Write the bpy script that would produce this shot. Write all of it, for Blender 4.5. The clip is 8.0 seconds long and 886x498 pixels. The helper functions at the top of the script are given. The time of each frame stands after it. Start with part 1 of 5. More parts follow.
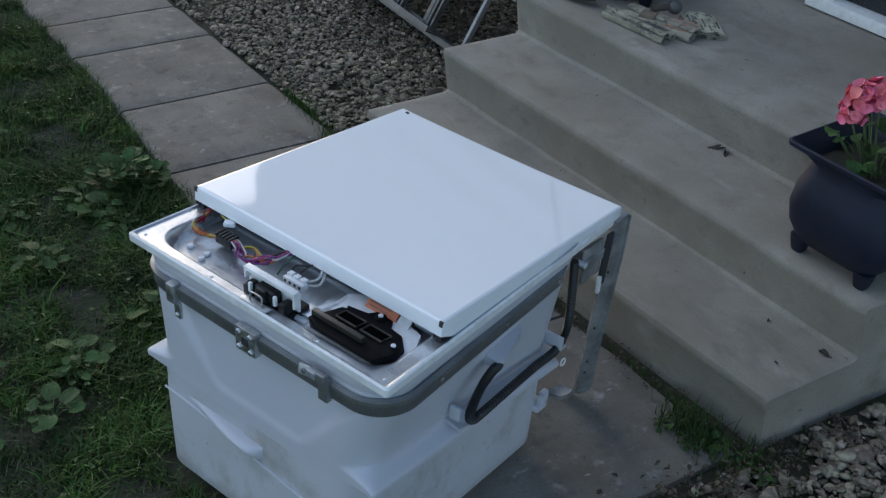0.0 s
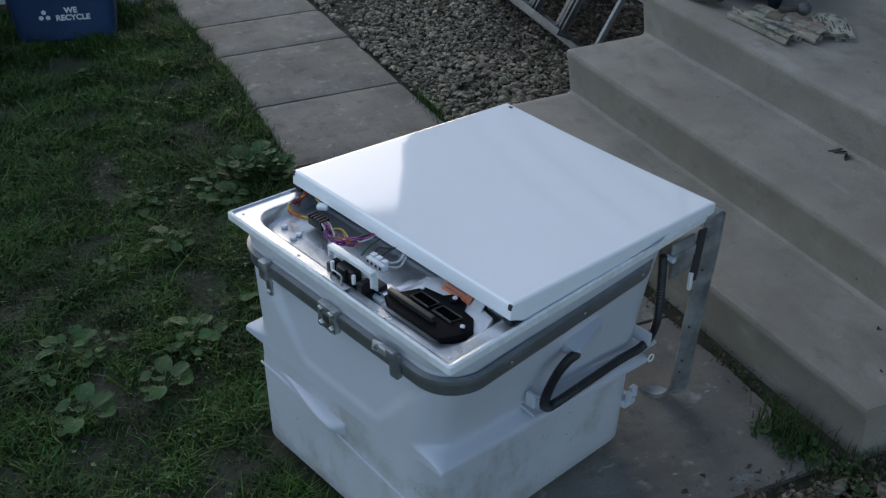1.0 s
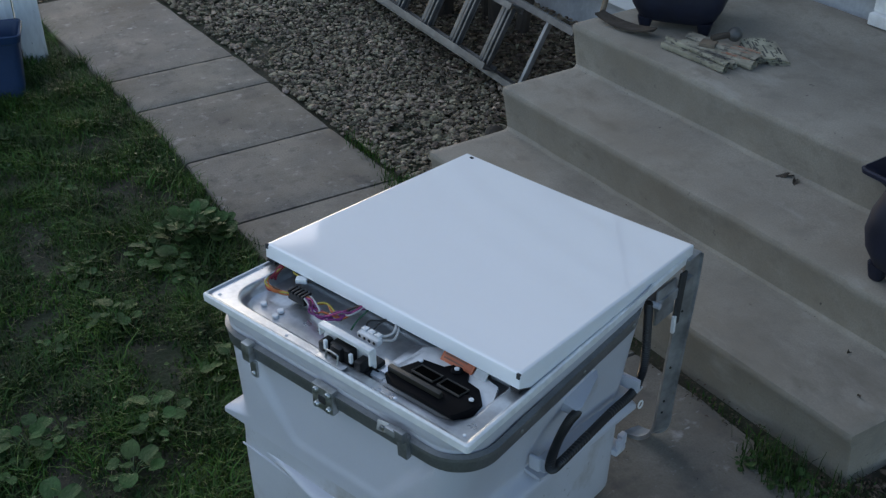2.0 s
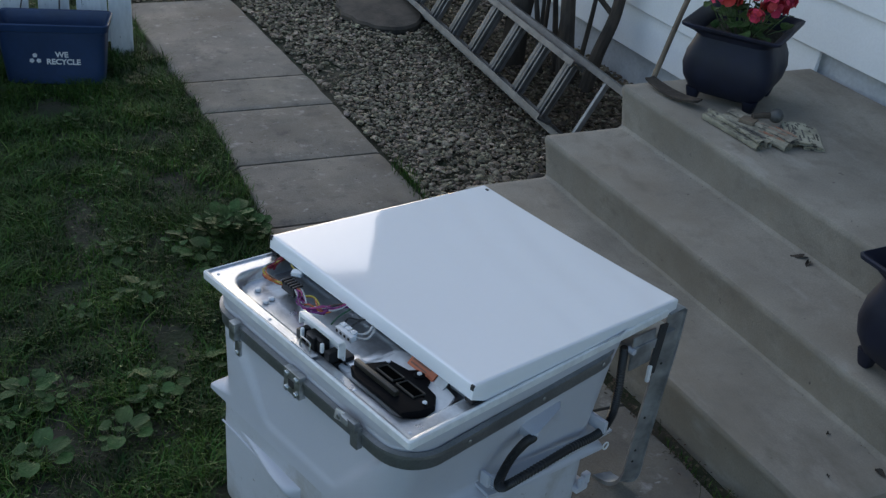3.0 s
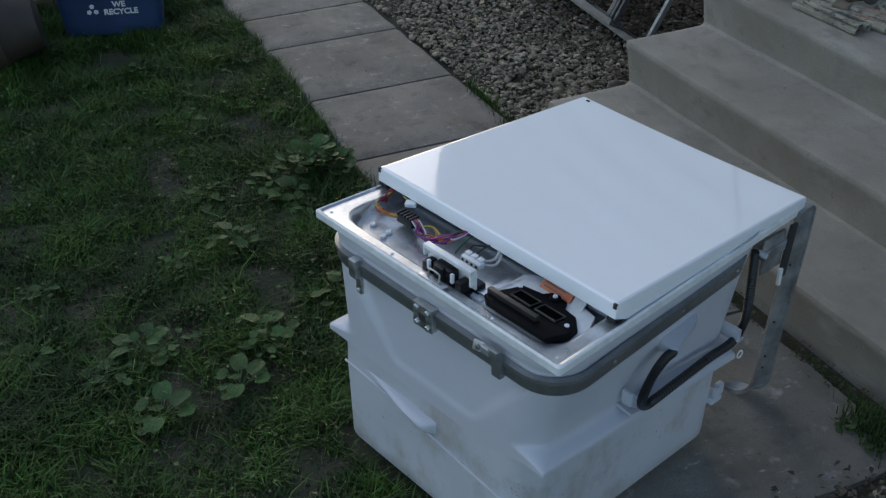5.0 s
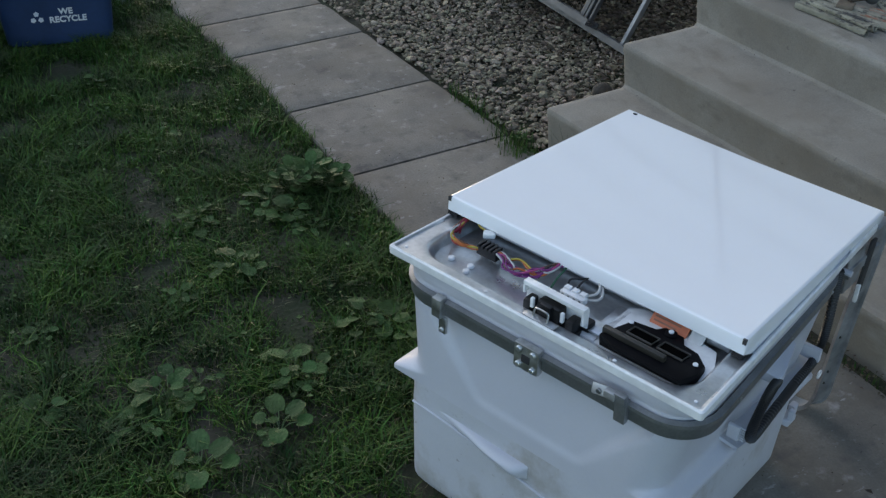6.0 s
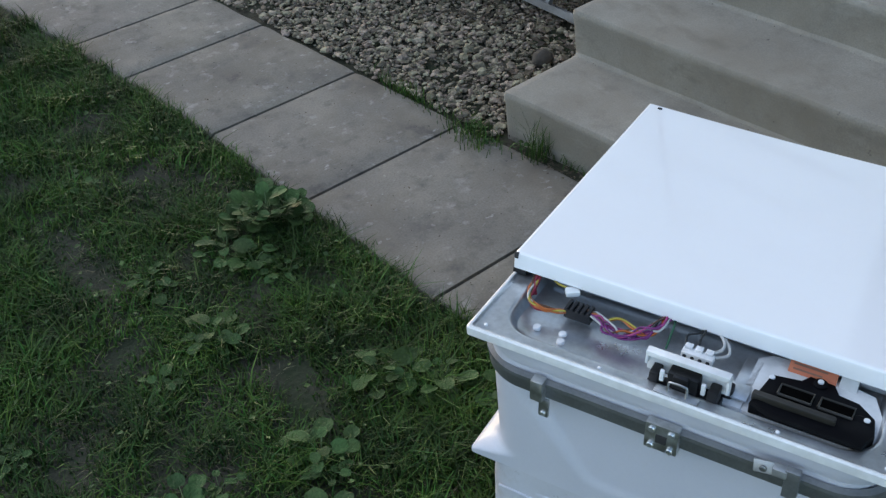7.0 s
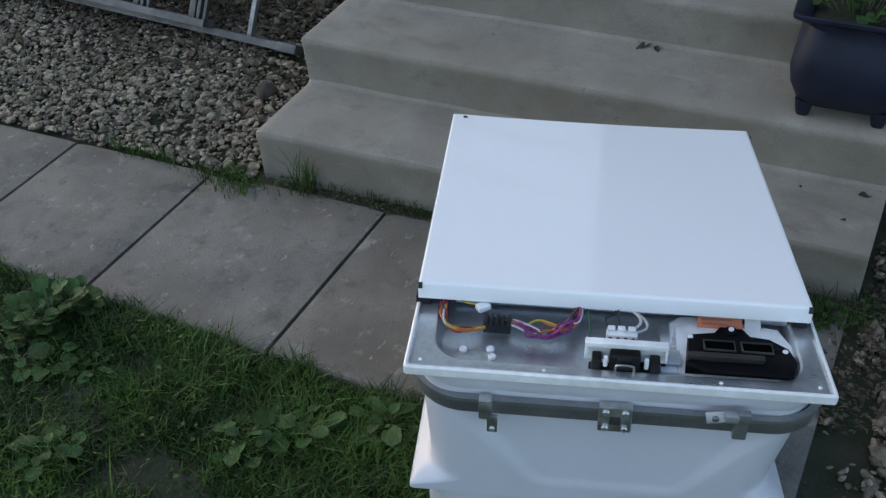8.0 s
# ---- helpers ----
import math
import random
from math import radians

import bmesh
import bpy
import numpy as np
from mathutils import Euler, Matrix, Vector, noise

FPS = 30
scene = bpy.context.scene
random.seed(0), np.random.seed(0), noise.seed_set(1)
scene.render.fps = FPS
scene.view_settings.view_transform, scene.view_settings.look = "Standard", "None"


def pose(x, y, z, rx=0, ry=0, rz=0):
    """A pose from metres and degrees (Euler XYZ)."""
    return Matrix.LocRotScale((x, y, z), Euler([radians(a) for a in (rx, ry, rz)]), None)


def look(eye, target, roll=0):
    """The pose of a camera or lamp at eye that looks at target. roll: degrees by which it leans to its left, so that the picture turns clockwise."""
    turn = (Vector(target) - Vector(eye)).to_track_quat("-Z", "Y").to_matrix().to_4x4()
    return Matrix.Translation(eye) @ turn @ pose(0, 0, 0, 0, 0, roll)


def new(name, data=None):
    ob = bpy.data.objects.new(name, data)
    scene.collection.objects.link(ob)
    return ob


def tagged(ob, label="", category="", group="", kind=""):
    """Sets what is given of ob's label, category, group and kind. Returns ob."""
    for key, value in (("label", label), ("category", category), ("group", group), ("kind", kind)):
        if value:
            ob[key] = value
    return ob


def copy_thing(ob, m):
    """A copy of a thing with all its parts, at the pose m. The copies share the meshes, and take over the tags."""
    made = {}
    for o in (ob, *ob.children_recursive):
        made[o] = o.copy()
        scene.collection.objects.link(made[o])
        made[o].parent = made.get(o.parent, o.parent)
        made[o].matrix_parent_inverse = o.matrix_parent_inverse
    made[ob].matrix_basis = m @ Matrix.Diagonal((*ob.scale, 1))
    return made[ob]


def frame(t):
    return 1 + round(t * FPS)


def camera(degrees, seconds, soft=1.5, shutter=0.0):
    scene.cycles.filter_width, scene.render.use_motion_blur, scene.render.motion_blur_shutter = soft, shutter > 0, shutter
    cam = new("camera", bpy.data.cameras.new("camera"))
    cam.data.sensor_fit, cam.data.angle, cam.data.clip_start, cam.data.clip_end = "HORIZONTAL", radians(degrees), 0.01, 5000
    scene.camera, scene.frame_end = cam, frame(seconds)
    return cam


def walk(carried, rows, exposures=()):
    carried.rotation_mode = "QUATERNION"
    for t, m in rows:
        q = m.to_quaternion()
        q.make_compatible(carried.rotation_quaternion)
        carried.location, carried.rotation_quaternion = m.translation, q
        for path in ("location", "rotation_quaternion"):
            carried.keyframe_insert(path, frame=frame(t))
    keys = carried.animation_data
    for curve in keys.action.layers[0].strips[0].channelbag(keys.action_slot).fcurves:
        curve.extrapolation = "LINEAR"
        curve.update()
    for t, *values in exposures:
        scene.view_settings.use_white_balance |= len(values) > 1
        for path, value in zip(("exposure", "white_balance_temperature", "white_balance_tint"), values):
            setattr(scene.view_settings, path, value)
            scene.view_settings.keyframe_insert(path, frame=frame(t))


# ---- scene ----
cam = camera(42.7, 8.0, 1.35)
PATH = [
    (0, (-0.84, -3.102, 1.645), (0.072, -1.712, 0.533), 3.5),
    (0.5, (-0.737, -3.215, 1.627), (-0.003, -1.721, 0.518), 0.3),
    (1, (-0.734, -3.221, 1.628), (-0.077, -1.684, 0.53), -0.1),
    (1.5, (-0.799, -3.112, 1.648), (-0.032, -1.62, 0.56), -0.7),
    (1.7, (-0.845, -3.062, 1.675), (-0.032, -1.597, 0.584), -1.5),
    (2.8, (-0.807, -3.183, 1.677), (0.01, -1.658, 0.673), 2.9),
    (3, (-0.756, -3.249, 1.672), (-0.025, -1.677, 0.676), 5.4),
    (3.5, (-0.711, -3.313, 1.671), (-0.144, -1.669, 0.682), 1.3),
    (4, (-0.701, -3.33, 1.67), (-0.128, -1.678, 0.699), 0.3),
    (4.5, (-0.713, -3.284, 1.64), (-0.144, -1.668, 0.607), -0.4),
    (4.7, (-0.755, -3.229, 1.635), (-0.176, -1.653, 0.549), -1.0),
    (5.8, (-1.095, -2.903, 1.623), (-0.274, -1.459, 0.509), 1.8),
    (6, (-1.114, -2.84, 1.622), (-0.287, -1.415, 0.489), 1.3),
    (6.3, (-1.157, -2.685, 1.561), (-0.313, -1.329, 0.358), 0.5),
    (6.5, (-1.161, -2.549, 1.553), (-0.303, -1.242, 0.306), -3.2),
    (7, (-1.207, -2.333, 1.641), (-0.192, -1.135, 0.403), -1.9),
    (7.5, (-1.273, -2.215, 1.631), (-0.019, -1.286, 0.38), -0.7),
    (8, (-1.436, -1.995, 1.678), (-0.019, -1.307, 0.445), -0.9),
]
EXPOSURES = [(t, e, k, 12) for t, e, k in ((0, 1.36, 6950), (0.5, 1.25, 6950), (1.5, 1.27, 6950), (3.2, 1.13, 6950), (4.2, 1.0, 6950), (4.7, 1.11, 7050), (6.0, 1.52, 7250), (6.5, 1.8, 7300), (7.0, 1.86, 7300), (7.5, 1.64, 7200), (8.0, 1.56, 7100))]
walk(cam, [(t, look(eye, target, roll)) for t, eye, target, roll in PATH], EXPOSURES)

# ---- world and light: dusk, open sky, no direct sun ----
world = bpy.data.worlds.new("evening_sky")
scene.world = world
world.use_nodes = True
wn = world.node_tree.nodes
sky = wn.new("ShaderNodeTexSky")
sky.sky_type = 'NISHITA'
sky.sun_disc = False
sky.sun_elevation = radians(16)
sky.sun_rotation = radians(14)
sky.air_density, sky.dust_density, sky.ozone_density = 1.0, 0.8, 2.5
world.node_tree.links.new(sky.outputs[0], wn["Background"].inputs[0])
wn["Background"].inputs[1].default_value = 0.12
sun_data = bpy.data.lights.new("sun", 'SUN')
sun_data.energy, sun_data.angle, sun_data.color = 0.31, radians(70), (0.90, 0.97, 1.0)
sun = new("sun", sun_data)
sun.matrix_world = look((-3.2, 3.4, 5.2), (0, 0, 0))


# ---- materials ----
def material(name, colour, rough=0.6, metal=0.0, colour2=None, scale=8.0, detail=6.0, bump=0.0, bump_scale=60.0,
             coat=0.0, island=0.0, objrand=0.0, low=0.35, high=0.65, rough2=None, stretch=None, specular=0.5, grain=0.09):
    """Principled surface with two scales of colour noise, fine relief, and variation by island or object."""
    m = bpy.data.materials.new(name)
    m.use_nodes = True
    nt = m.node_tree
    n, l = nt.nodes, nt.links
    b = n["Principled BSDF"]
    b.inputs["Roughness"].default_value = rough
    b.inputs["Metallic"].default_value = metal
    b.inputs["Coat Weight"].default_value = coat
    b.inputs["Coat Roughness"].default_value = 0.06
    b.inputs["Specular IOR Level"].default_value = specular
    tc = n.new("ShaderNodeTexCoord")
    src = tc.outputs["Object"]
    if stretch:
        mp = n.new("ShaderNodeMapping")
        mp.inputs["Scale"].default_value = stretch
        l.new(src, mp.inputs["Vector"])
        src = mp.outputs[0]
    colour2 = colour2 or tuple(c * 0.8 for c in colour)
    nz = n.new("ShaderNodeTexNoise")
    nz.inputs["Scale"].default_value, nz.inputs["Detail"].default_value = scale, detail
    l.new(src, nz.inputs["Vector"])
    ramp = n.new("ShaderNodeValToRGB")
    ramp.color_ramp.elements[0].position, ramp.color_ramp.elements[1].position = low, high
    ramp.color_ramp.elements[0].color, ramp.color_ramp.elements[1].color = (*colour2, 1), (*colour, 1)
    l.new(nz.outputs["Fac"], ramp.inputs["Fac"])
    out = ramp.outputs["Color"]
    nf = n.new("ShaderNodeTexNoise")
    nf.inputs["Scale"].default_value, nf.inputs["Detail"].default_value = bump_scale, 4
    l.new(src, nf.inputs["Vector"])
    fine = n.new("ShaderNodeMapRange")
    fine.inputs["From Min"].default_value, fine.inputs["From Max"].default_value = 0.3, 0.7
    fine.inputs["To Min"].default_value, fine.inputs["To Max"].default_value = 1 - grain, 1 + grain * 0.8
    l.new(nf.outputs["Fac"], fine.inputs["Value"])
    hsv = n.new("ShaderNodeHueSaturation")
    l.new(out, hsv.inputs["Color"])
    if island or objrand:
        if island:
            g = n.new("ShaderNodeNewGeometry")
            rnd = g.outputs["Random Per Island"]
        else:
            g = n.new("ShaderNodeObjectInfo")
            rnd = g.outputs["Random"]
        amount = island or objrand
        mr = n.new("ShaderNodeMapRange")
        mr.inputs["To Min"].default_value, mr.inputs["To Max"].default_value = 1 - amount, 1 + amount
        l.new(rnd, mr.inputs["Value"])
        mul = n.new("ShaderNodeMath")
        mul.operation = 'MULTIPLY'
        l.new(mr.outputs[0], mul.inputs[0])
        l.new(fine.outputs[0], mul.inputs[1])
        l.new(mul.outputs[0], hsv.inputs["Value"])
        hr = n.new("ShaderNodeMath")
        hr.operation = 'MULTIPLY_ADD'
        hr.inputs[1].default_value, hr.inputs[2].default_value = 7.31, 0.0
        l.new(rnd, hr.inputs[0])
        fr = n.new("ShaderNodeMath")
        fr.operation = 'FRACT'
        l.new(hr.outputs[0], fr.inputs[0])
        mh = n.new("ShaderNodeMapRange")
        mh.inputs["To Min"].default_value, mh.inputs["To Max"].default_value = 0.5 - amount * 0.06, 0.5 + amount * 0.06
        l.new(fr.outputs[0], mh.inputs["Value"])
        l.new(mh.outputs[0], hsv.inputs["Hue"])
    else:
        l.new(fine.outputs[0], hsv.inputs["Value"])
    l.new(hsv.outputs[0], b.inputs["Base Color"])
    if rough2 is not None:
        rr = n.new("ShaderNodeMapRange")
        rr.inputs["From Min"].default_value, rr.inputs["From Max"].default_value = 0.35, 0.65
        rr.inputs["To Min"].default_value, rr.inputs["To Max"].default_value = rough, rough2
        l.new(nz.outputs["Fac"], rr.inputs["Value"])
        l.new(rr.outputs[0], b.inputs["Roughness"])
    if bump:
        bp = n.new("ShaderNodeBump")
        bp.inputs["Strength"].default_value, bp.inputs["Distance"].default_value = 1.0, bump
        l.new(nf.outputs["Fac"], bp.inputs["Height"])
        l.new(bp.outputs[0], b.inputs["Normal"])
    return m


def stain(m, colour, scale, low, high, detail=8.0, stretch=(1, 1, 1)):
    """Lay stains with a shape of their own over a material made by material()."""
    nt = m.node_tree
    n, l = nt.nodes, nt.links
    b = n["Principled BSDF"]
    old = b.inputs["Base Color"].links[0].from_socket
    tc = n.new("ShaderNodeTexCoord")
    mp = n.new("ShaderNodeMapping")
    mp.inputs["Scale"].default_value = stretch
    mp.inputs["Location"].default_value = (3.1, 1.7, 5.3)
    l.new(tc.outputs["Object"], mp.inputs["Vector"])
    nz = n.new("ShaderNodeTexNoise")
    nz.inputs["Scale"].default_value, nz.inputs["Detail"].default_value = scale, detail
    nz.inputs["Roughness"].default_value = 0.65
    l.new(mp.outputs[0], nz.inputs["Vector"])
    mr = n.new("ShaderNodeMapRange")
    mr.inputs["From Min"].default_value, mr.inputs["From Max"].default_value = low, high
    l.new(nz.outputs["Fac"], mr.inputs["Value"])
    mx = n.new("ShaderNodeMix")
    mx.data_type = 'RGBA'
    l.new(mr.outputs[0], mx.inputs["Factor"])
    l.new(old, mx.inputs[6])
    mx.inputs[7].default_value = (*colour, 1)
    l.new(mx.outputs[2], b.inputs["Base Color"])
    return m


M_ENAMEL = material("white_enamel", (0.84, 0.85, 0.87), 0.055, colour2=(0.83, 0.84, 0.855), scale=3, bump=0.0, coat=0.6, grain=0.004)
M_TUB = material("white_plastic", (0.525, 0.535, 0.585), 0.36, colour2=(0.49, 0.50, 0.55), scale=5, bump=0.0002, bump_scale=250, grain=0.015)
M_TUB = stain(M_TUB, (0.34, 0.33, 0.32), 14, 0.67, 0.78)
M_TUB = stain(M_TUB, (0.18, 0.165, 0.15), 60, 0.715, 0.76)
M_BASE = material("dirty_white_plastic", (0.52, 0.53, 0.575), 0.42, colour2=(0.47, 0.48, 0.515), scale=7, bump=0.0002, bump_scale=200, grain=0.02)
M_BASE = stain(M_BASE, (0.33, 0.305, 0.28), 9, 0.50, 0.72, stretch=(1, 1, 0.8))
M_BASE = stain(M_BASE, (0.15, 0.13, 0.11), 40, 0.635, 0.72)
M_STEEL = material("galvanised_steel", (0.70, 0.72, 0.74), 0.27, 0.85, colour2=(0.58, 0.60, 0.62), scale=14, bump=0.0002, bump_scale=120, rough2=0.38)
M_BAND = material("grey_steel_band", (0.30, 0.31, 0.32), 0.40, 0.75, colour2=(0.24, 0.25, 0.26), scale=20, rough2=0.48, bump=0.0002, bump_scale=200)
M_GALV = material("dull_galvanised_steel", (0.46, 0.47, 0.485), 0.38, 0.75, colour2=(0.26, 0.27, 0.28), scale=25, rough2=0.55)
M_CLIP = material("zinc_clip", (0.55, 0.56, 0.57), 0.32, 0.9, colour2=(0.38, 0.38, 0.37), scale=60, rough2=0.45)
M_WHITE = material("white_trim", (0.79, 0.80, 0.80), 0.35, scale=12, colour2=(0.7, 0.7, 0.7))
M_BLACK = material("black_plastic", (0.012, 0.012, 0.013), 0.38, scale=30, colour2=(0.008, 0.008, 0.009), rough2=0.5, specular=0.35)
M_OLIVE = material("dark_olive_plastic", (0.024, 0.022, 0.018), 0.45, scale=30)
M_RUBBER = material("black_rubber", (0.02, 0.02, 0.021), 0.5, scale=40)
M_VENT = material("glossy_black_plastic", (0.006, 0.006, 0.007), 0.55, scale=30, colour2=(0.004, 0.004, 0.005), specular=0.05)
M_PIT = material("black_opening", (0.003, 0.003, 0.003), 0.9, scale=20, specular=0.0)
M_DARKIN = material("dark_cavity", (0.03, 0.03, 0.032), 0.7, scale=20)
M_ORANGE = material("orange_label", (0.70, 0.20, 0.09), 0.5, scale=40, colour2=(0.62, 0.17, 0.08))
M_PAPER = material("paper_label", (0.75, 0.75, 0.73), 0.6, scale=20)
M_BAR = material("faded_print", (0.35, 0.16, 0.10), 0.6, scale=30)
M_CONCRETE = material("walk_concrete", (0.232, 0.208, 0.174), 0.9, colour2=(0.160, 0.145, 0.126), scale=5, bump=0.0012, bump_scale=190, objrand=0.09, grain=0.16)
M_CONCRETE = stain(M_CONCRETE, (0.135, 0.112, 0.086), 2.6, 0.46, 0.72, 6.0)
M_CONCRETE = stain(M_CONCRETE, (0.105, 0.094, 0.084), 15, 0.52, 0.76)
M_CONCRETE = stain(M_CONCRETE, (0.06, 0.054, 0.050), 8, 0.63, 0.80)
M_CONCRETE = stain(M_CONCRETE, (0.05, 0.046, 0.043), 37, 0.71, 0.77, 3.0)
M_CONCRETE = stain(M_CONCRETE, (0.34, 0.32, 0.295), 19, 0.59, 0.76, 8.0)
M_CONCRETE = stain(M_CONCRETE, (0.36, 0.34, 0.315), 48, 0.66, 0.76, 3.0, (0.5, 1, 1))
M_STEP = material("step_concrete", (0.315, 0.284, 0.240), 0.88, colour2=(0.245, 0.220, 0.186), scale=6, bump=0.0010, bump_scale=220, grain=0.13)
M_STEP = stain(M_STEP, (0.225, 0.193, 0.153), 2.2, 0.46, 0.70, 6.0)
M_STEP = stain(M_STEP, (0.39, 0.365, 0.325), 7, 0.60, 0.80, 5.0, (1, 0.35, 1))
M_STEP = stain(M_STEP, (0.20, 0.178, 0.150), 14, 0.54, 0.76)
M_STEP = stain(M_STEP, (0.09, 0.08, 0.07), 26, 0.70, 0.77, 3.0)
M_STEP = stain(M_STEP, (0.17, 0.145, 0.115), 4.5, 0.55, 0.72, 7.0, (1, 0.5, 1.6))
M_SOIL = material("bare_soil", (0.065, 0.054, 0.040), 0.95, colour2=(0.030, 0.030, 0.018), scale=6, bump=0.006, bump_scale=70)
M_TURF = material("thin_turf_soil", (0.050, 0.044, 0.030), 0.95, colour2=(0.017, 0.028, 0.008), scale=7, bump=0.006, bump_scale=70)
M_STONE = material("gravel_stone", (0.330, 0.276, 0.204), 0.9, colour2=(0.135, 0.112, 0.082), scale=60, bump=0.0012, bump_scale=400, island=0.54, specular=0.25, grain=0.2)
M_BIGSTONE = material("grey_stone", (0.085, 0.070, 0.055), 0.85, colour2=(0.032, 0.027, 0.022), scale=12, bump=0.002, bump_scale=90)
M_GRASS = material("grass_blade", (0.047, 0.106, 0.013), 0.65, colour2=(0.014, 0.037, 0.004), scale=5.0, island=0.55, specular=0.3)
M_LONG = material("pale_grass_blade", (0.076, 0.146, 0.024), 0.6, colour2=(0.040, 0.086, 0.012), scale=9.0, island=0.4, specular=0.3)
M_DRY = material("dry_grass", (0.16, 0.135, 0.075), 0.8, scale=10, island=0.3)
M_LEAF = material("weed_leaf", (0.050, 0.100, 0.029), 0.65, colour2=(0.032, 0.068, 0.017), scale=45, objrand=0.26, bump=0.004, bump_scale=130, specular=0.25, grain=0.16)
M_CLOVER = material("clover_leaf", (0.060, 0.108, 0.020), 0.6, colour2=(0.038, 0.072, 0.012), scale=8, island=0.35)
M_LITTER = material("leaf_litter", (0.11, 0.082, 0.052), 0.85, colour2=(0.05, 0.038, 0.026), scale=30, island=0.5)
M_STEM = material("green_stem", (0.09, 0.14, 0.05), 0.6, scale=20)
M_POT = material("navy_glaze", (0.011, 0.014, 0.032), 0.50, colour2=(0.007, 0.009, 0.019), scale=14, rough2=0.62, bump=0.0006, bump_scale=40, specular=0.35)
M_PINK = material("pink_petal", (0.86, 0.22, 0.27), 0.6, colour2=(0.74, 0.11, 0.17), scale=60, island=0.35)
M_RED = material("red_petal", (0.55, 0.03, 0.055), 0.6, colour2=(0.42, 0.02, 0.04), scale=60, island=0.25)
M_ALU = material("aluminium", (0.15, 0.15, 0.15), 0.55, 0.6, colour2=(0.10, 0.10, 0.10), scale=18, rough2=0.55)
M_BRIGHTALU = material("bright_aluminium", (0.34, 0.345, 0.35), 0.5, 0.6, colour2=(0.25, 0.255, 0.26), scale=18)
M_SIDING = material("white_siding", (0.83, 0.84, 0.85), 0.55, colour2=(0.78, 0.79, 0.80), scale=3, bump=0.0006, bump_scale=120, grain=0.03)
M_FOUND = material("painted_foundation", (0.55, 0.57, 0.60), 0.8, colour2=(0.46, 0.48, 0.51), scale=5, bump=0.003, bump_scale=60)
M_FENCE = material("fence_paint", (0.74, 0.75, 0.76), 0.6, colour2=(0.66, 0.67, 0.68), scale=7, bump=0.0008, bump_scale=80, stretch=(1, 1, 0.25), objrand=0.05)
M_FENCE = stain(M_FENCE, (0.10, 0.095, 0.09), 12, 0.635, 0.70, stretch=(1, 1, 0.3))
M_FENCE = stain(M_FENCE, (0.06, 0.055, 0.05), 45, 0.68, 0.73, 3.0, (1, 1, 0.5))
M_WOOD = material("weathered_wood", (0.22, 0.17, 0.12), 0.8, colour2=(0.13, 0.10, 0.075), scale=16, bump=0.001, bump_scale=120, stretch=(1, 1, 0.15))
M_BARK = material("dark_bark", (0.075, 0.058, 0.045), 0.9, colour2=(0.035, 0.028, 0.022), scale=22, bump=0.006, bump_scale=60, stretch=(1, 1, 0.3))
M_BIN = material("blue_bin_plastic", (0.014, 0.042, 0.115), 0.45, colour2=(0.010, 0.030, 0.082), scale=7, rough2=0.55)
M_BIN = stain(M_BIN, (0.10, 0.11, 0.13), 16, 0.66, 0.84)
M_BROWNPOT = material("brown_plastic_pot", (0.052, 0.039, 0.031), 0.6, colour2=(0.033, 0.025, 0.02), scale=8, bump=0.0006, bump_scale=80)
M_PRINT = material("white_print", (0.78, 0.79, 0.80), 0.6, scale=20)
M_NEWS = material("newsprint", (0.43, 0.39, 0.305), 0.85, colour2=(0.22, 0.20, 0.155), scale=25, objrand=0.3)
M_NEWS = stain(M_NEWS, (0.10, 0.092, 0.08), 70, 0.56, 0.62, 2.0, (1, 0.5, 1))
M_INK = material("ink", (0.035, 0.034, 0.033), 0.8, scale=60, colour2=(0.18, 0.17, 0.155))
M_REDINK = material("red_ink", (0.36, 0.15, 0.09), 0.8, scale=60, colour2=(0.33, 0.27, 0.21))
M_GREYPLANK = material("grey_board", (0.17, 0.185, 0.21), 0.75, colour2=(0.12, 0.13, 0.15), scale=10, stretch=(1, 1, 0.2))
M_GLASS = material("dark_pane", (0.02, 0.022, 0.025), 0.08, scale=3)
M_ROOF = material("roof_shingle", (0.10, 0.095, 0.09), 0.9, scale=12, bump=0.003, bump_scale=60)


# ---- mesh helpers ----
def finish(bm, name, mat, smooth=True):
    me = bpy.data.meshes.new(name)
    bmesh.ops.recalc_face_normals(bm, faces=bm.faces)
    bm.to_mesh(me)
    bm.free()
    me.materials.append(mat)
    if smooth:
        me.polygons.foreach_set("use_smooth", [True] * len(me.polygons))
        me.set_sharp_from_angle(angle=radians(35))
    return me


def part(name, bm, mat, parent=None, label="", smooth=True):
    """Link a bmesh as one mesh object under a thing or a part."""
    ob = new(name, finish(bm, name, mat, smooth))
    if parent is not None:
        ob.parent = parent
    if label:
        ob["label"] = label
    return ob


def empty(name, m=None):
    ob = new(name)
    ob.empty_display_size = 0.05
    if m is not None:
        ob.matrix_basis = m
    return ob


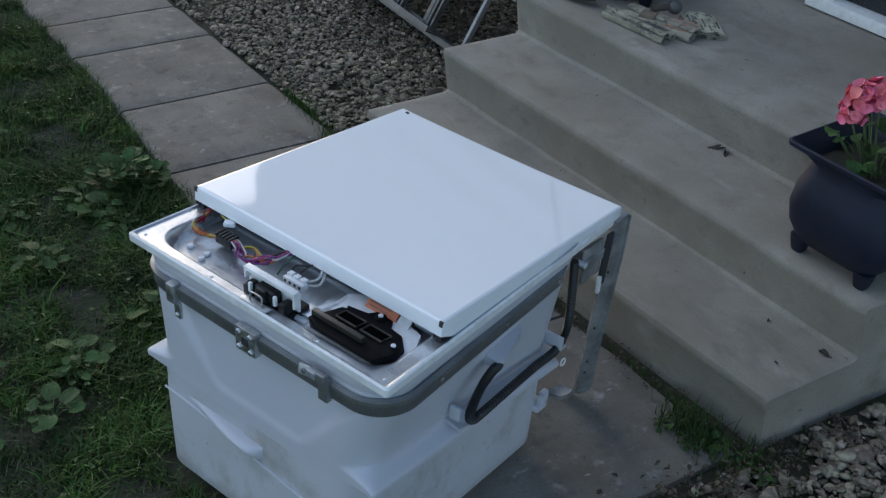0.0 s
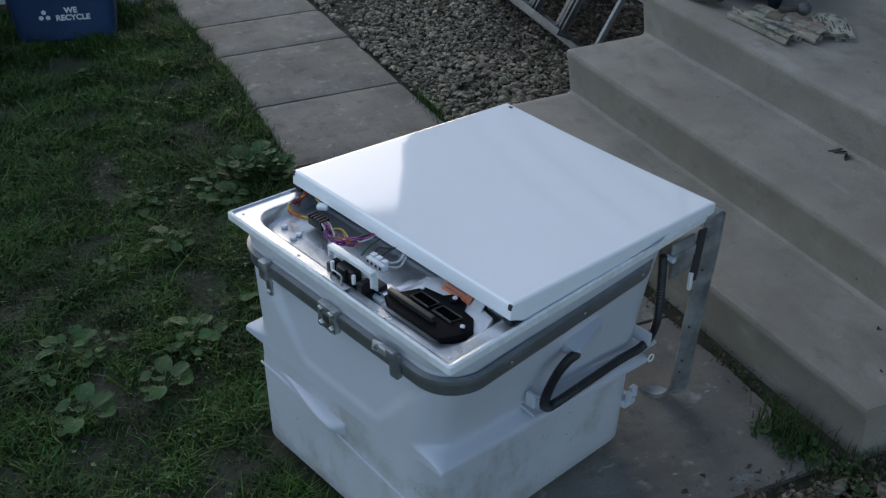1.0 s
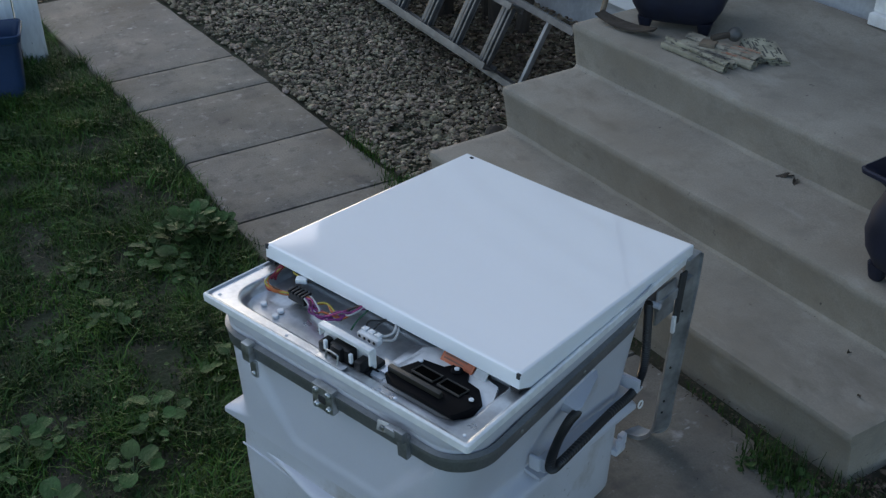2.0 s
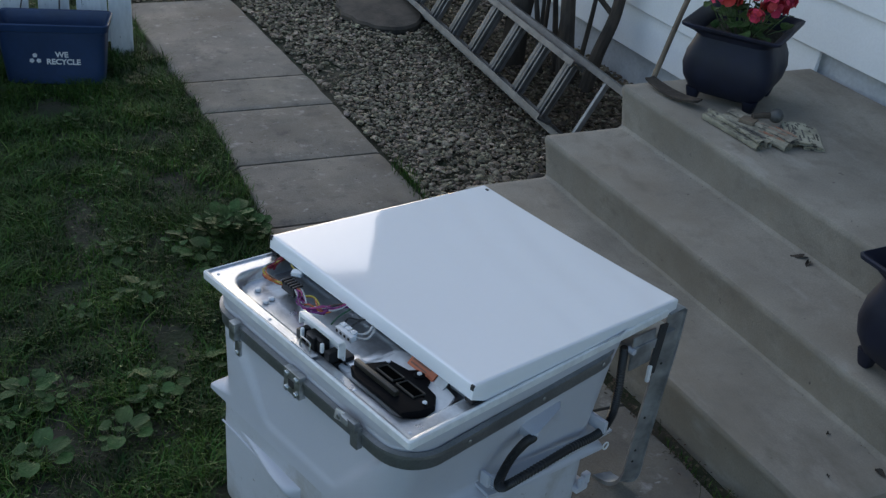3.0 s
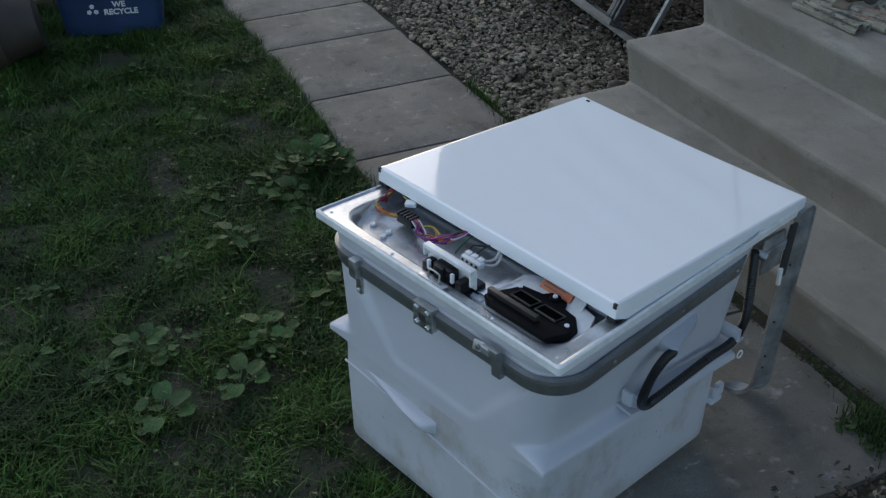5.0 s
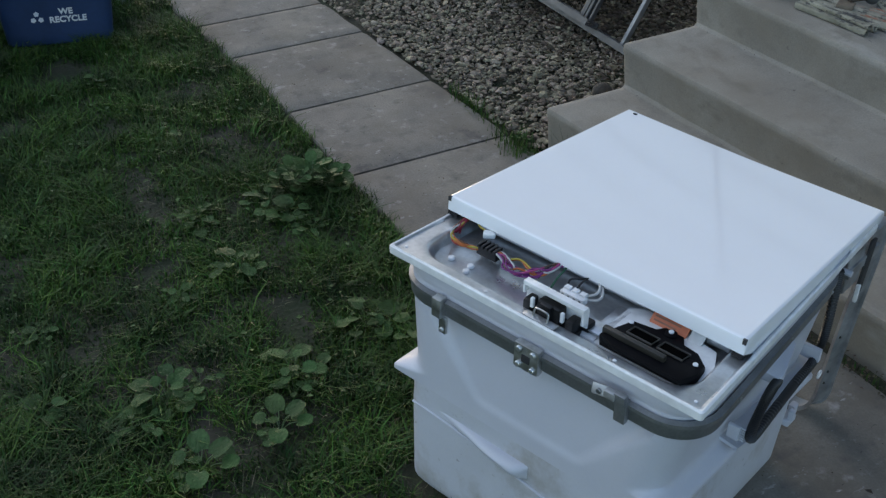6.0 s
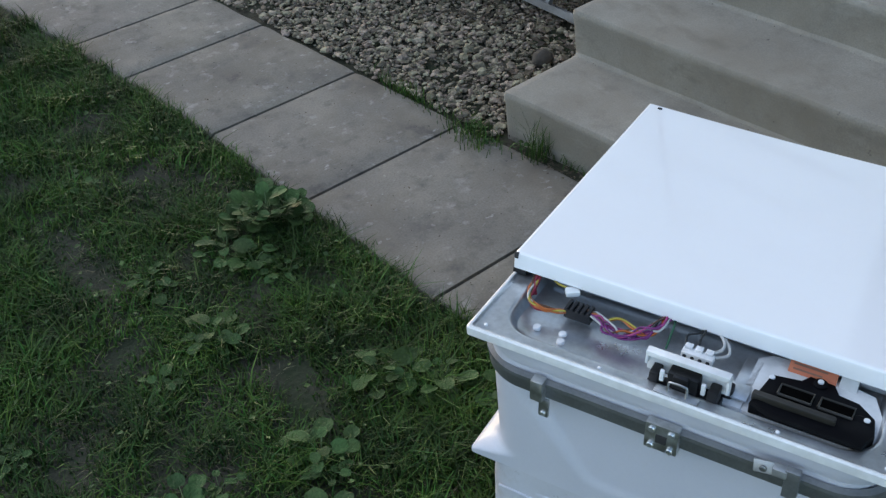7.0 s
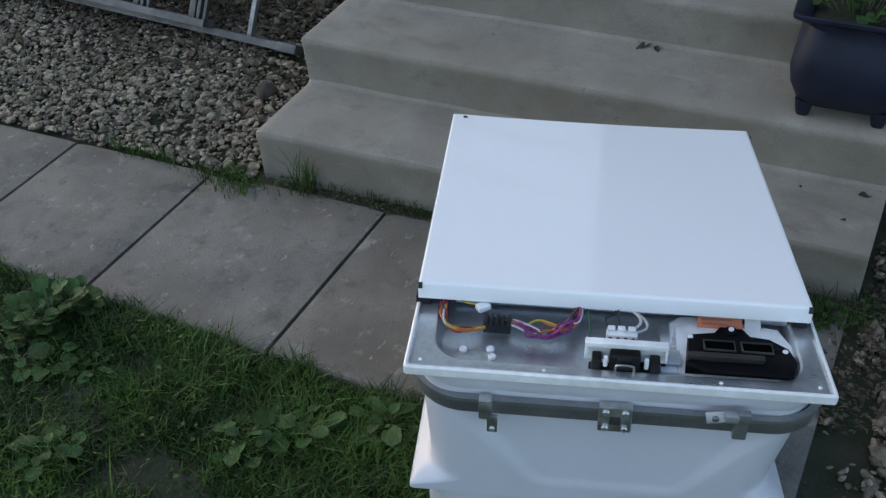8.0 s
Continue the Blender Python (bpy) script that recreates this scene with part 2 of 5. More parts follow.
def add_box(bm, x0, x1, y0, y1, z0, z1, bevel=0.0, m=None, seg=2):
    r = bmesh.ops.create_cube(bm, size=1.0)
    t = Matrix.Translation(((x0 + x1) / 2, (y0 + y1) / 2, (z0 + z1) / 2)) @ Matrix.Diagonal((x1 - x0, y1 - y0, z1 - z0, 1))
    bmesh.ops.transform(bm, matrix=t, verts=r["verts"])
    vs = r["verts"]
    if bevel:
        es = list({e for v in vs for e in v.link_edges})
        rb = bmesh.ops.bevel(bm, geom=es, offset=bevel, segments=seg, affect='EDGES', profile=0.6)
        vs = list({v for f in rb["faces"] for v in f.verts} | {v for v in vs if v.is_valid})
        if m is not None:
            seen = set()
            stack = list(vs)
            while stack:
                v = stack.pop()
                if v in seen:
                    continue
                seen.add(v)
                stack.extend(e.other_vert(v) for e in v.link_edges)
            vs = list(seen)
    if m is not None:
        bmesh.ops.transform(bm, matrix=m, verts=vs)
    return bm


def box(x0, x1, y0, y1, z0, z1, bevel=0.0, m=None, seg=2):
    return add_box(bmesh.new(), x0, x1, y0, y1, z0, z1, bevel, m, seg)


def loft(bm, rings, closed=True, cap_start=False, cap_end=False):
    """Quads between rings of equally many points."""
    vs = [[bm.verts.new(p) for p in r] for r in rings]
    k = len(vs[0])
    for a, b in zip(vs, vs[1:]):
        for i in range(k if closed else k - 1):
            j = (i + 1) % k
            bm.faces.new((a[i], a[j], b[j], b[i]))
    if cap_start:
        bm.faces.new(vs[0][::-1])
    if cap_end:
        bm.faces.new(vs[-1])
    return vs


def add_tube(bm, pts, r, k=8, taper=None, caps=True):
    """A round rod along a smooth line through pts."""
    pts = [Vector(p) for p in pts]
    side = None
    rings = []
    for i, p in enumerate(pts):
        d = (pts[min(i + 1, len(pts) - 1)] - pts[max(i - 1, 0)]).normalized()
        if side is None:
            side = d.orthogonal().normalized()
        side = (side - d * side.dot(d)).normalized()
        up = d.cross(side)
        rad = r if taper is None else r * (1 + (taper - 1) * i / (len(pts) - 1))
        rings.append([p + side * (rad * math.cos(2 * math.pi * j / k)) + up * (rad * math.sin(2 * math.pi * j / k)) for j in range(k)])
    loft(bm, rings, True, caps, caps)
    return bm


def spline(pts, steps=8):
    """Catmull-Rom points through pts."""
    p = [Vector(q) for q in pts]
    p = [p[0] * 2 - p[1]] + p + [p[-1] * 2 - p[-2]]
    out = []
    for i in range(1, len(p) - 2):
        for s in range(steps):
            t = s / steps
            out.append(0.5 * (2 * p[i] + (p[i + 1] - p[i - 1]) * t + (2 * p[i - 1] - 5 * p[i] + 4 * p[i + 1] - p[i + 2]) * t * t
                              + (3 * p[i] - p[i - 1] - 3 * p[i + 1] + p[i + 2]) * t ** 3))
    out.append(p[-2])
    return out


def tube(pts, r, k=8, steps=8, taper=None):
    return add_tube(bmesh.new(), spline(pts, steps), r, k, taper)


def add_disc(bm, centre, r, h, axis=(0, 0, 1), k=14, dome=0.3):
    """A screw head or button: a low dome."""
    q = Vector(axis).to_track_quat('Z', 'Y').to_matrix()
    rings = []
    for rr, hh in ((1, 0), (1, 1 - dome), (0.75, 1), (0.2, 1)):
        rings.append([Vector(centre) + q @ Vector((r * rr * math.cos(2 * math.pi * j / k), r * rr * math.sin(2 * math.pi * j / k), h * hh)) for j in range(k)])
    loft(bm, rings, True, True, True)
    return bm


def rrect(x0, x1, y0, y1, r, z, nc=6, nx=1, ny=1):
    """Rounded rectangle, counter-clockwise from the start of the front side; nx, ny: spans along the straight sides."""
    pts = []
    for (cx, cy, a0), (ex, ey), nn in (((x1 - r, y0 + r, -90), (x0 + r, y0), nx), ((x1 - r, y1 - r, 0), (x1, y0 + r), ny),
                                       ((x0 + r, y1 - r, 90), (x1 - r, y1), nx), ((x0 + r, y0 + r, 180), (x0, y1 - r), ny)):
        s = (cx + r * math.cos(radians(a0)), cy + r * math.sin(radians(a0)))
        for i in range(nn):
            pts.append((ex + (s[0] - ex) * i / nn, ey + (s[1] - ey) * i / nn, z))
        for i in range(nc):
            a = radians(a0 + 90 * i / nc)
            pts.append((cx + r * math.cos(a), cy + r * math.sin(a), z))
    return pts


def merged(name, chunks, mat, smooth=False):
    """One object of many small pieces. chunks: list of (points (n, v, 3), faces (f, 3))."""
    pts, tris, base = [], [], 0
    for p, f in chunks:
        n, v = p.shape[:2]
        pts.append(p.reshape(-1, 3))
        tris.append((f[None] + (base + np.arange(n) * v)[:, None, None]).reshape(-1, 3))
        base += n * v
    pts, tris = np.concatenate(pts), np.concatenate(tris)
    me = bpy.data.meshes.new(name)
    me.vertices.add(len(pts))
    me.vertices.foreach_set("co", pts.astype(np.float32).ravel())
    me.loops.add(tris.size)
    me.loops.foreach_set("vertex_index", tris.astype(np.int32).ravel())
    me.polygons.add(len(tris))
    me.polygons.foreach_set("loop_start", np.arange(0, tris.size, 3, dtype=np.int32))
    me.polygons.foreach_set("loop_total", np.full(len(tris), 3, dtype=np.int32))
    me.update(calc_edges=True)
    me.polygons.foreach_set("use_smooth", [smooth] * len(tris))
    me.materials.append(mat)
    return new(name, me)


rng = np.random.default_rng(7)


def fbm(x, y, s, seed=0.0):
    return np.array([noise.fractal(Vector((a * s, b * s, seed)), 1.0, 2.0, 3) for a, b in zip(x, y)])


# ---- ground, lawn, gravel ----
def ground_sheet():
    bm = bmesh.new()
    xs = [-400, -60, -12, -6] + list(np.linspace(-3, 3, 61)) + [6, 12, 60, 400]
    ys = [-400, -60, -12, -6] + list(np.linspace(-4, 4, 81)) + [8, 14, 60, 400]
    grid = [[bm.verts.new((x, y, -0.016 + (0.010 * noise.noise(Vector((x * 3, y * 3, 0))) if abs(x) < 3.1 and abs(y) < 4.1 else 0))) for x in xs] for y in ys]
    for a, b in zip(grid, grid[1:]):
        for i in range(len(xs) - 1):
            bm.faces.new((a[i], a[i + 1], b[i + 1], b[i]))
    return tagged(part("ground", bm, M_TURF), "dark bare soil under the lawn and the gravel", "ground", kind="structure")


ground_sheet()


def edge_left(y):
    return 0.012 - 0.075 * max(0.0, y - 0.3)


def edge_right(y):
    return 0.535 - 0.062 * max(0.0, y + 0.3) - 0.02 * max(0.0, y - 0.6)


def step_front(y):
    return 0.58 + 0.12 * (-0.485 - y) / 1.555


def blades(name, x, y, z, h, w, mat, lean=0.55):
    """Grass: bent two-part blades."""
    n = len(x)
    a = rng.uniform(0, 2 * math.pi, n)
    tilt = rng.uniform(0.1, lean, n) * h
    b = a + math.pi / 2 + rng.uniform(-0.6, 0.6, n)
    side = np.stack([np.cos(a), np.sin(a), np.zeros(n)], 1) * (w / 2)[:, None]
    go = np.stack([np.cos(b) * tilt, np.sin(b) * tilt, np.zeros(n)], 1)
    root = np.stack([x, y, z], 1)
    up = np.zeros((n, 3))
    up[:, 2] = h
    mid = root + go * 0.35 + up * 0.6
    tip = root + go * 1.25 + up * 0.97
    p = np.stack([root - side, root + side, mid - side * 0.8, mid + side * 0.8, tip], 1)
    return tagged(merged(name, [(p, np.array([[0, 1, 3], [0, 3, 2], [2, 3, 4]]))], mat), kind="stuff")


def lawn():
    n = 330000
    x = rng.uniform(-2.3, 0.06, n)
    y = rng.uniform(-2.5, 1.95, n)
    d = fbm(x, y, 2.2) * 0.5 + fbm(x, y, 7.0, 5.0) * 0.85 + 0.10
    for bx, by, br in ((-0.395, -0.978, 0.06), (-0.667, -1.138, 0.07), (-0.366, -0.817, 0.05), (-0.30, -0.62, 0.05), (-0.62, -0.55, 0.06)):
        d -= 0.6 * np.exp(-((x - bx) ** 2 + (y - by) ** 2) / (2 * br * br))
    lim = np.array([edge_left(v) for v in y]) - 0.016 + 0.035 * fbm(x, y, 9.0, 2.0)
    keep = (d > rng.uniform(-0.85, 0.06, n)) & (x < lim)
    inside = (x > -0.42) & (y < -1.30) & (y > -2.35)
    u = (x + 0.396) * 0.3203 + (y + 1.426) * -0.9473
    v = (x + 0.396) * 0.9473 + (y + 1.426) * 0.3203
    keep &= ~((u > 0.0) & (u < 0.6) & (v > -0.01) & (v < 0.6))
    keep &= ~(inside & (x > -0.05))
    x, y, d = x[keep], y[keep], d[keep]
    n = len(x)
    h = rng.uniform(0.009, 0.040, n) * (1 + 1.3 * np.clip(d, -0.5, 0.6))
    far = y > 0.75
    h = np.where(far, h * 1.15, h)
    ob = blades("lawn", x, y, np.full(n, -0.018), h, rng.uniform(0.0018, 0.0046, n), M_GRASS, 1.5)
    tagged(ob, "patchy green lawn of short uneven grass", "lawn")
    # longer loose blades in clumps
    n = 5200
    x, y = rng.uniform(-2.0, -0.02, n), rng.uniform(-2.2, 1.0, n)
    keep = (fbm(x, y, 6.0, 31.0) > rng.uniform(-0.1, 0.7, n)) & ~((x > -0.45) & (y < -1.25))
    x, y = x[keep], y[keep]
    ob = blades("long_grass", x, y, np.full(len(x), -0.012), rng.uniform(0.03, 0.062, len(x)), rng.uniform(0.0022, 0.0042, len(x)), M_LONG, 1.6)
    tagged(ob, "longer pale green blades standing out of the lawn", "grass")
    # thinner grass outside the walked part
    n = 260000
    x, y = rng.uniform(-5.0, 0.3, n), rng.uniform(-6.0, 4.5, n)
    out = ((x < -2.25) | (y < -2.45) | ((y > 1.9) & (x < -2.4))) & ~((x > 0.0) & (y > -3.0)) & (fbm(x, y, 1.3, 4.0) > rng.uniform(-0.7, 0.1, n))
    x, y = x[out], y[out]
    ob = blades("lawn", x, y, np.full(len(x), -0.018), rng.uniform(0.02, 0.05, len(x)), rng.uniform(0.003, 0.006, len(x)), M_GRASS)
    tagged(ob, "thin green lawn farther from the walkway", "lawn")
    # small leaves of clover and seedlings
    n = 2600
    x, y = rng.uniform(-2.0, -0.02, n), rng.uniform(-2.2, 0.9, n)
    keep = (fbm(x, y, 4.0, 11.0) > rng.uniform(-0.3, 0.6, n)) & ~((x > -0.45) & (y < -1.25))
    x, y = x[keep], y[keep]
    n = len(x)
    a, w = rng.uniform(0, 6.28, n), rng.uniform(0.003, 0.0085, n)
    c = np.stack([x, y, rng.uniform(0.008, 0.03, n)], 1)
    e1 = np.stack([np.cos(a), np.sin(a), rng.uniform(-0.4, 0.4, n)], 1) * w[:, None]
    e2 = np.stack([-np.sin(a), np.cos(a), rng.uniform(-0.4, 0.4, n)], 1) * (w * 0.8)[:, None]
    up = np.stack([np.zeros(n), np.zeros(n), w * 0.3], 1)
    p = np.stack([c - e1, c - e2 + up, c + e1, c + e2 + up], 1)
    tagged(merged("clover", [(p, np.array([[0, 1, 2], [0, 2, 3]]))], M_CLOVER), "small round clover leaves among the grass", "clover", kind="stuff")
    n = 9000
    x, y = rng.uniform(-1.9, 0.0, n), rng.uniform(-2.2, 0.6, n)
    keep = fbm(x, y, 2.2) < 0.10
    x, y = x[keep], y[keep]
    ob = blades("dry_straw", x, y, np.full(len(x), -0.012), rng.uniform(0.004, 0.014, len(x)), rng.uniform(0.001, 0.002, len(x)), M_DRY, 4.0)
    tagged(ob, "pale dry grass stalks lying in the lawn", "dry grass")


lawn()


def edge_clumps():
    n = 5200
    y = rng.uniform(-1.35, 1.05, n)
    c = fbm(y * 0 + 3.0, y, 7.0, 21.0)
    x = np.array([edge_left(v) for v in y]) + rng.normal(-0.030, 0.018, n) + 0.05 * np.clip(c, -0.5, 0.8)
    keep = c > rng.uniform(-0.5, 0.35, n)
    x, y = x[keep], y[keep]
    ob = blades("edge_grass", x, y, np.full(len(x), -0.012), rng.uniform(0.012, 0.036, len(x)), rng.uniform(0.0016, 0.0034, len(x)), M_GRASS, 1.1)
    tagged(ob, "shaggy grass hanging over the walkway edge", "grass")


edge_clumps()


def flakes(name, x, y, z, w, mat, label, category):
    n = len(x)
    a = rng.uniform(0, 6.28, n)
    c = np.stack([x, y, z], 1)
    e1 = np.stack([np.cos(a), np.sin(a), rng.uniform(-0.25, 0.25, n)], 1) * w[:, None]
    e2 = np.stack([-np.sin(a), np.cos(a), rng.uniform(-0.25, 0.25, n)], 1) * (w * rng.uniform(0.2, 0.8, n))[:, None]
    up = np.stack([np.zeros(n), np.zeros(n), w * 0.35], 1)
    p = np.stack([c - e1, c - e2 + up, c + e1, c + e2 + up], 1)
    return tagged(merged(name, [(p, np.array([[0, 1, 2], [0, 2, 3]]))], mat), label, category, kind="stuff")


def litter():
    # dead leaves and twigs in the joint at the foot of the steps and on the gravel
    n = 900
    y = rng.uniform(-2.15, -0.5, n)
    x = 0.58 + 0.12 * (-0.485 - y) / 1.555 - 0.02 + rng.normal(0, 0.016, n)
    flakes("leaf_litter", x, y, rng.uniform(-0.004, 0.006, n), rng.uniform(0.002, 0.007, n), M_LITTER, "brown dead leaves and crumbs at the foot of the steps", "leaf litter")
    n = 700
    x, y = rng.uniform(0.28, 0.95, n), rng.normal(-2.04, 0.04, n)
    keep = ~((x > 0.66) & (y > -2.0))
    flakes("leaf_litter", x[keep], y[keep], rng.uniform(0.002, 0.014, keep.sum()), rng.uniform(0.003, 0.010, keep.sum()), M_LITTER, "brown dead leaves and twigs on the gravel edge", "leaf litter")
    # sand and crumbs in the angles of the steps
    for far_x, near_x, z in ((0.832, 0.945, 0.137), (1.077, 1.19, 0.283)):
        n = 70
        t = rng.uniform(0.0, 1.0, n)
        x = far_x + (near_x - far_x) * t + 0.016 - np.abs(rng.normal(0, 0.006, n))
        flakes("leaf_litter", x, -0.49 - 1.49 * t, np.full(n, z + 0.0025), rng.uniform(0.0008, 0.0026, n), M_LITTER, "brown crumbs gathered in the angle of the steps", "leaf litter")
    n = 2600
    x, y = rng.normal(1.40, 0.22, n), rng.normal(0.25, 0.42, n)
    keep = (x < 1.72) & (y > -0.45)
    flakes("leaf_litter", x[keep], y[keep], rng.uniform(0.004, 0.02, keep.sum()), rng.uniform(0.006, 0.020, keep.sum()), M_LITTER, "brown dead leaves under the shrub beside the house", "leaf litter")
    n = 620
    x, y = rng.uniform(0.02, 0.53, n), rng.uniform(-2.0, 1.7, n)
    flakes("grit", x, y, np.full(n, 0.0022), rng.uniform(0.001, 0.0035, n), M_LITTER, "dark crumbs and grit on the walkway", "grit")
    n = 160
    x, y = rng.uniform(-0.42, 0.2, n), rng.normal(-2.12, 0.14, n)
    flakes("leaf_litter", x, y, rng.uniform(-0.004, 0.004, n), rng.uniform(0.002, 0.006, n), M_LITTER, "brown crumbs on bare soil", "leaf litter")


litter()


def tuft(cx, cy, n, spread, hmin, hmax, z=0.0, label="", elong=(1, 1)):
    x = rng.normal(cx, spread * elong[0], n)
    y = rng.normal(cy, spread * elong[1], n)
    ob = blades("grass_tuft", x, y, np.full(n, z - 0.004), rng.uniform(hmin, hmax, n), rng.uniform(0.0016, 0.0032, n), M_GRASS, 0.7)
    return tagged(ob, label or "grass tuft growing from the joint beside the steps", "grass", "tufts beside the steps")


tuft(0.575, -0.62, 70, 0.018, 0.03, 0.13)
tuft(0.52, -0.44, 260, 0.035, 0.015, 0.05, elong=(0.8, 1.4))
tuft(0.60, -0.85, 160, 0.02, 0.01, 0.035, elong=(0.5, 5))
tuft(0.535, -0.15, 200, 0.02, 0.012, 0.04, elong=(0.7, 4.5))
tuft(0.645, -1.60, 50, 0.014, 0.01, 0.03, elong=(0.5, 5))


def stone_templates(k, sub):
    out = []
    for i in range(k):
        bm = bmesh.new()
        bmesh.ops.create_icosphere(bm, subdivisions=sub, radius=1.0)
        sx, sy, sz = rng.uniform(0.8, 1.5), rng.uniform(0.55, 1.0), rng.uniform(0.35, 0.7)
        off = Vector(rng.uniform(0, 50, 3))
        p = []
        for v in bm.verts:
            s = 1 + 0.55 * noise.noise(v.co * 1.2 + off) + 0.12 * noise.noise(v.co * 2.7 + off)
            p.append((v.co.x * s * sx, v.co.y * s * sy, v.co.z * s * sz))
        bm.verts.index_update()
        f = [[v.index for v in fc.verts] for fc in bm.faces]
        bm.free()
        out.append((np.array(p), np.array(f)))
    return out


STONES = stone_templates(16, 1)
COBBLES = stone_templates(14, 2)


def gravel(name, x, y, z, s, label, kinds=None):
    kinds = kinds or STONES
    n = len(x)
    which = rng.integers(0, len(kinds), n)
    chunks = []
    for k, (p, f) in enumerate(kinds):
        i = np.nonzero(which == k)[0]
        if not len(i):
            continue
        a, t = rng.uniform(0, 2 * math.pi, len(i)), rng.normal(0, 0.35, len(i))
        q = p[None].repeat(len(i), 0)
        yy = q[..., 1] * np.cos(t)[:, None] - q[..., 2] * np.sin(t)[:, None]
        zz = q[..., 1] * np.sin(t)[:, None] + q[..., 2] * np.cos(t)[:, None]
        xx = q[..., 0] * np.cos(a)[:, None] - yy * np.sin(a)[:, None]
        yy = q[..., 0] * np.sin(a)[:, None] + yy * np.cos(a)[:, None]
        q = np.stack([xx, yy, zz], -1) * s[i][:, None, None] + np.stack([x[i], y[i], z[i]], 1)[:, None]
        chunks.append((q, f))
    return tagged(merged(name, chunks, M_STONE, kinds is COBBLES), label, "gravel", kind="stuff")


def gravel_bed():
    n = 52000
    x, y = rng.uniform(0.3, 1.82, n), rng.uniform(-0.50, 3.0, n)
    right = np.array([edge_right(v) for v in y]) + 0.02
    keep = (x > np.where(y < 1.75, right, -5)) & ~((y < -0.47)) & ~((x > 0.56) & (y < -0.46))
    d = fbm(x, y, 3.0, 9.0)
    keep &= (d > rng.uniform(-1.0, 0.0, n)) | ((x > 0.75) & (fbm(x, y, 5.0, 17.0) > rng.uniform(-1.0, -0.3, n)))
    keep &= ~((x > 1.0) & (y < -0.15) & (rng.uniform(0, 1, n) < 0.6))
    far = np.clip((y - 0.2) / 1.0, 0, 1) * np.clip((x - 0.2) / 0.8, 0.3, 1)
    keep &= rng.uniform(0, 1, n) > 0.40 * far
    x, y = x[keep], y[keep]
    s = np.clip(rng.lognormal(math.log(0.0070), 0.42, len(x)), 0.003, 0.018)
    gravel("gravel_bed", x, y, -0.012 + rng.uniform(0, 0.018, len(x)), s, "grey and tan washed gravel beside the walkway")
    n = 12000
    x, y = rng.uniform(-2.6, 0.4, n), rng.uniform(1.42, 3.0, n)
    keep = (x < -0.1) | (y > 1.78)
    x, y = x[keep], y[keep]
    s = np.clip(rng.lognormal(math.log(0.0095), 0.3, len(x)), 0.007, 0.026)
    gravel("gravel_bed", x, y, -0.010 + rng.uniform(0, 0.012, len(x)), s, "grey gravel behind the picket fence")
    n = 21000
    x, y = rng.uniform(0.0, 2.2, n), rng.uniform(-3.2, -1.87, n)
    edge = -1.995 - 0.06 * np.clip(x - 0.3, -1, 0.4) + 0.03 * fbm(x, y, 6.0, 3.0)
    keep = (y < edge) & ((y < -2.09) | (x > 0.80) | (fbm(x, y, 7.0, 23.0) > rng.uniform(-0.2, 0.9, n))) & (y > -2.9 + 0.35 * fbm(x, y, 1.6, 8.0)) & (x > 0.10 + 0.12 * fbm(x, y, 2.0, 6.0)) & ~((x > step_front(-1.99) - 0.01) & (y > -2.01))
    x, y = x[keep], y[keep]
    s = np.clip(rng.lognormal(math.log(0.0080), 0.48, len(x)), 0.003, 0.026)
    gravel("gravel_bed", x, y, -0.012 + rng.uniform(0, 0.018, len(x)), s, "coarse grey gravel at the end of the steps", COBBLES)


gravel_bed()


def single_stone(name, x, y, s, flat, label, mat=None):
    bm = bmesh.new()
    bmesh.ops.create_icosphere(bm, subdivisions=3, radius=1.0)
    for v in bm.verts:
        k = 1 + 0.12 * noise.noise(v.co * 1.3 + Vector((x * 9, y * 9, 0)))
        v.co = Vector((v.co.x * s[0] * k, v.co.y * s[1] * k, v.co.z * flat * k))
    ob = part(name, bm, mat or M_BIGSTONE)
    ob.location = (x, y, flat * 0.6 - 0.01)
    return tagged(ob, label, "stone")


single_stone("stone", 0.945, -0.275, (0.034, 0.03), 0.028, "rounded tan stone on the gravel")


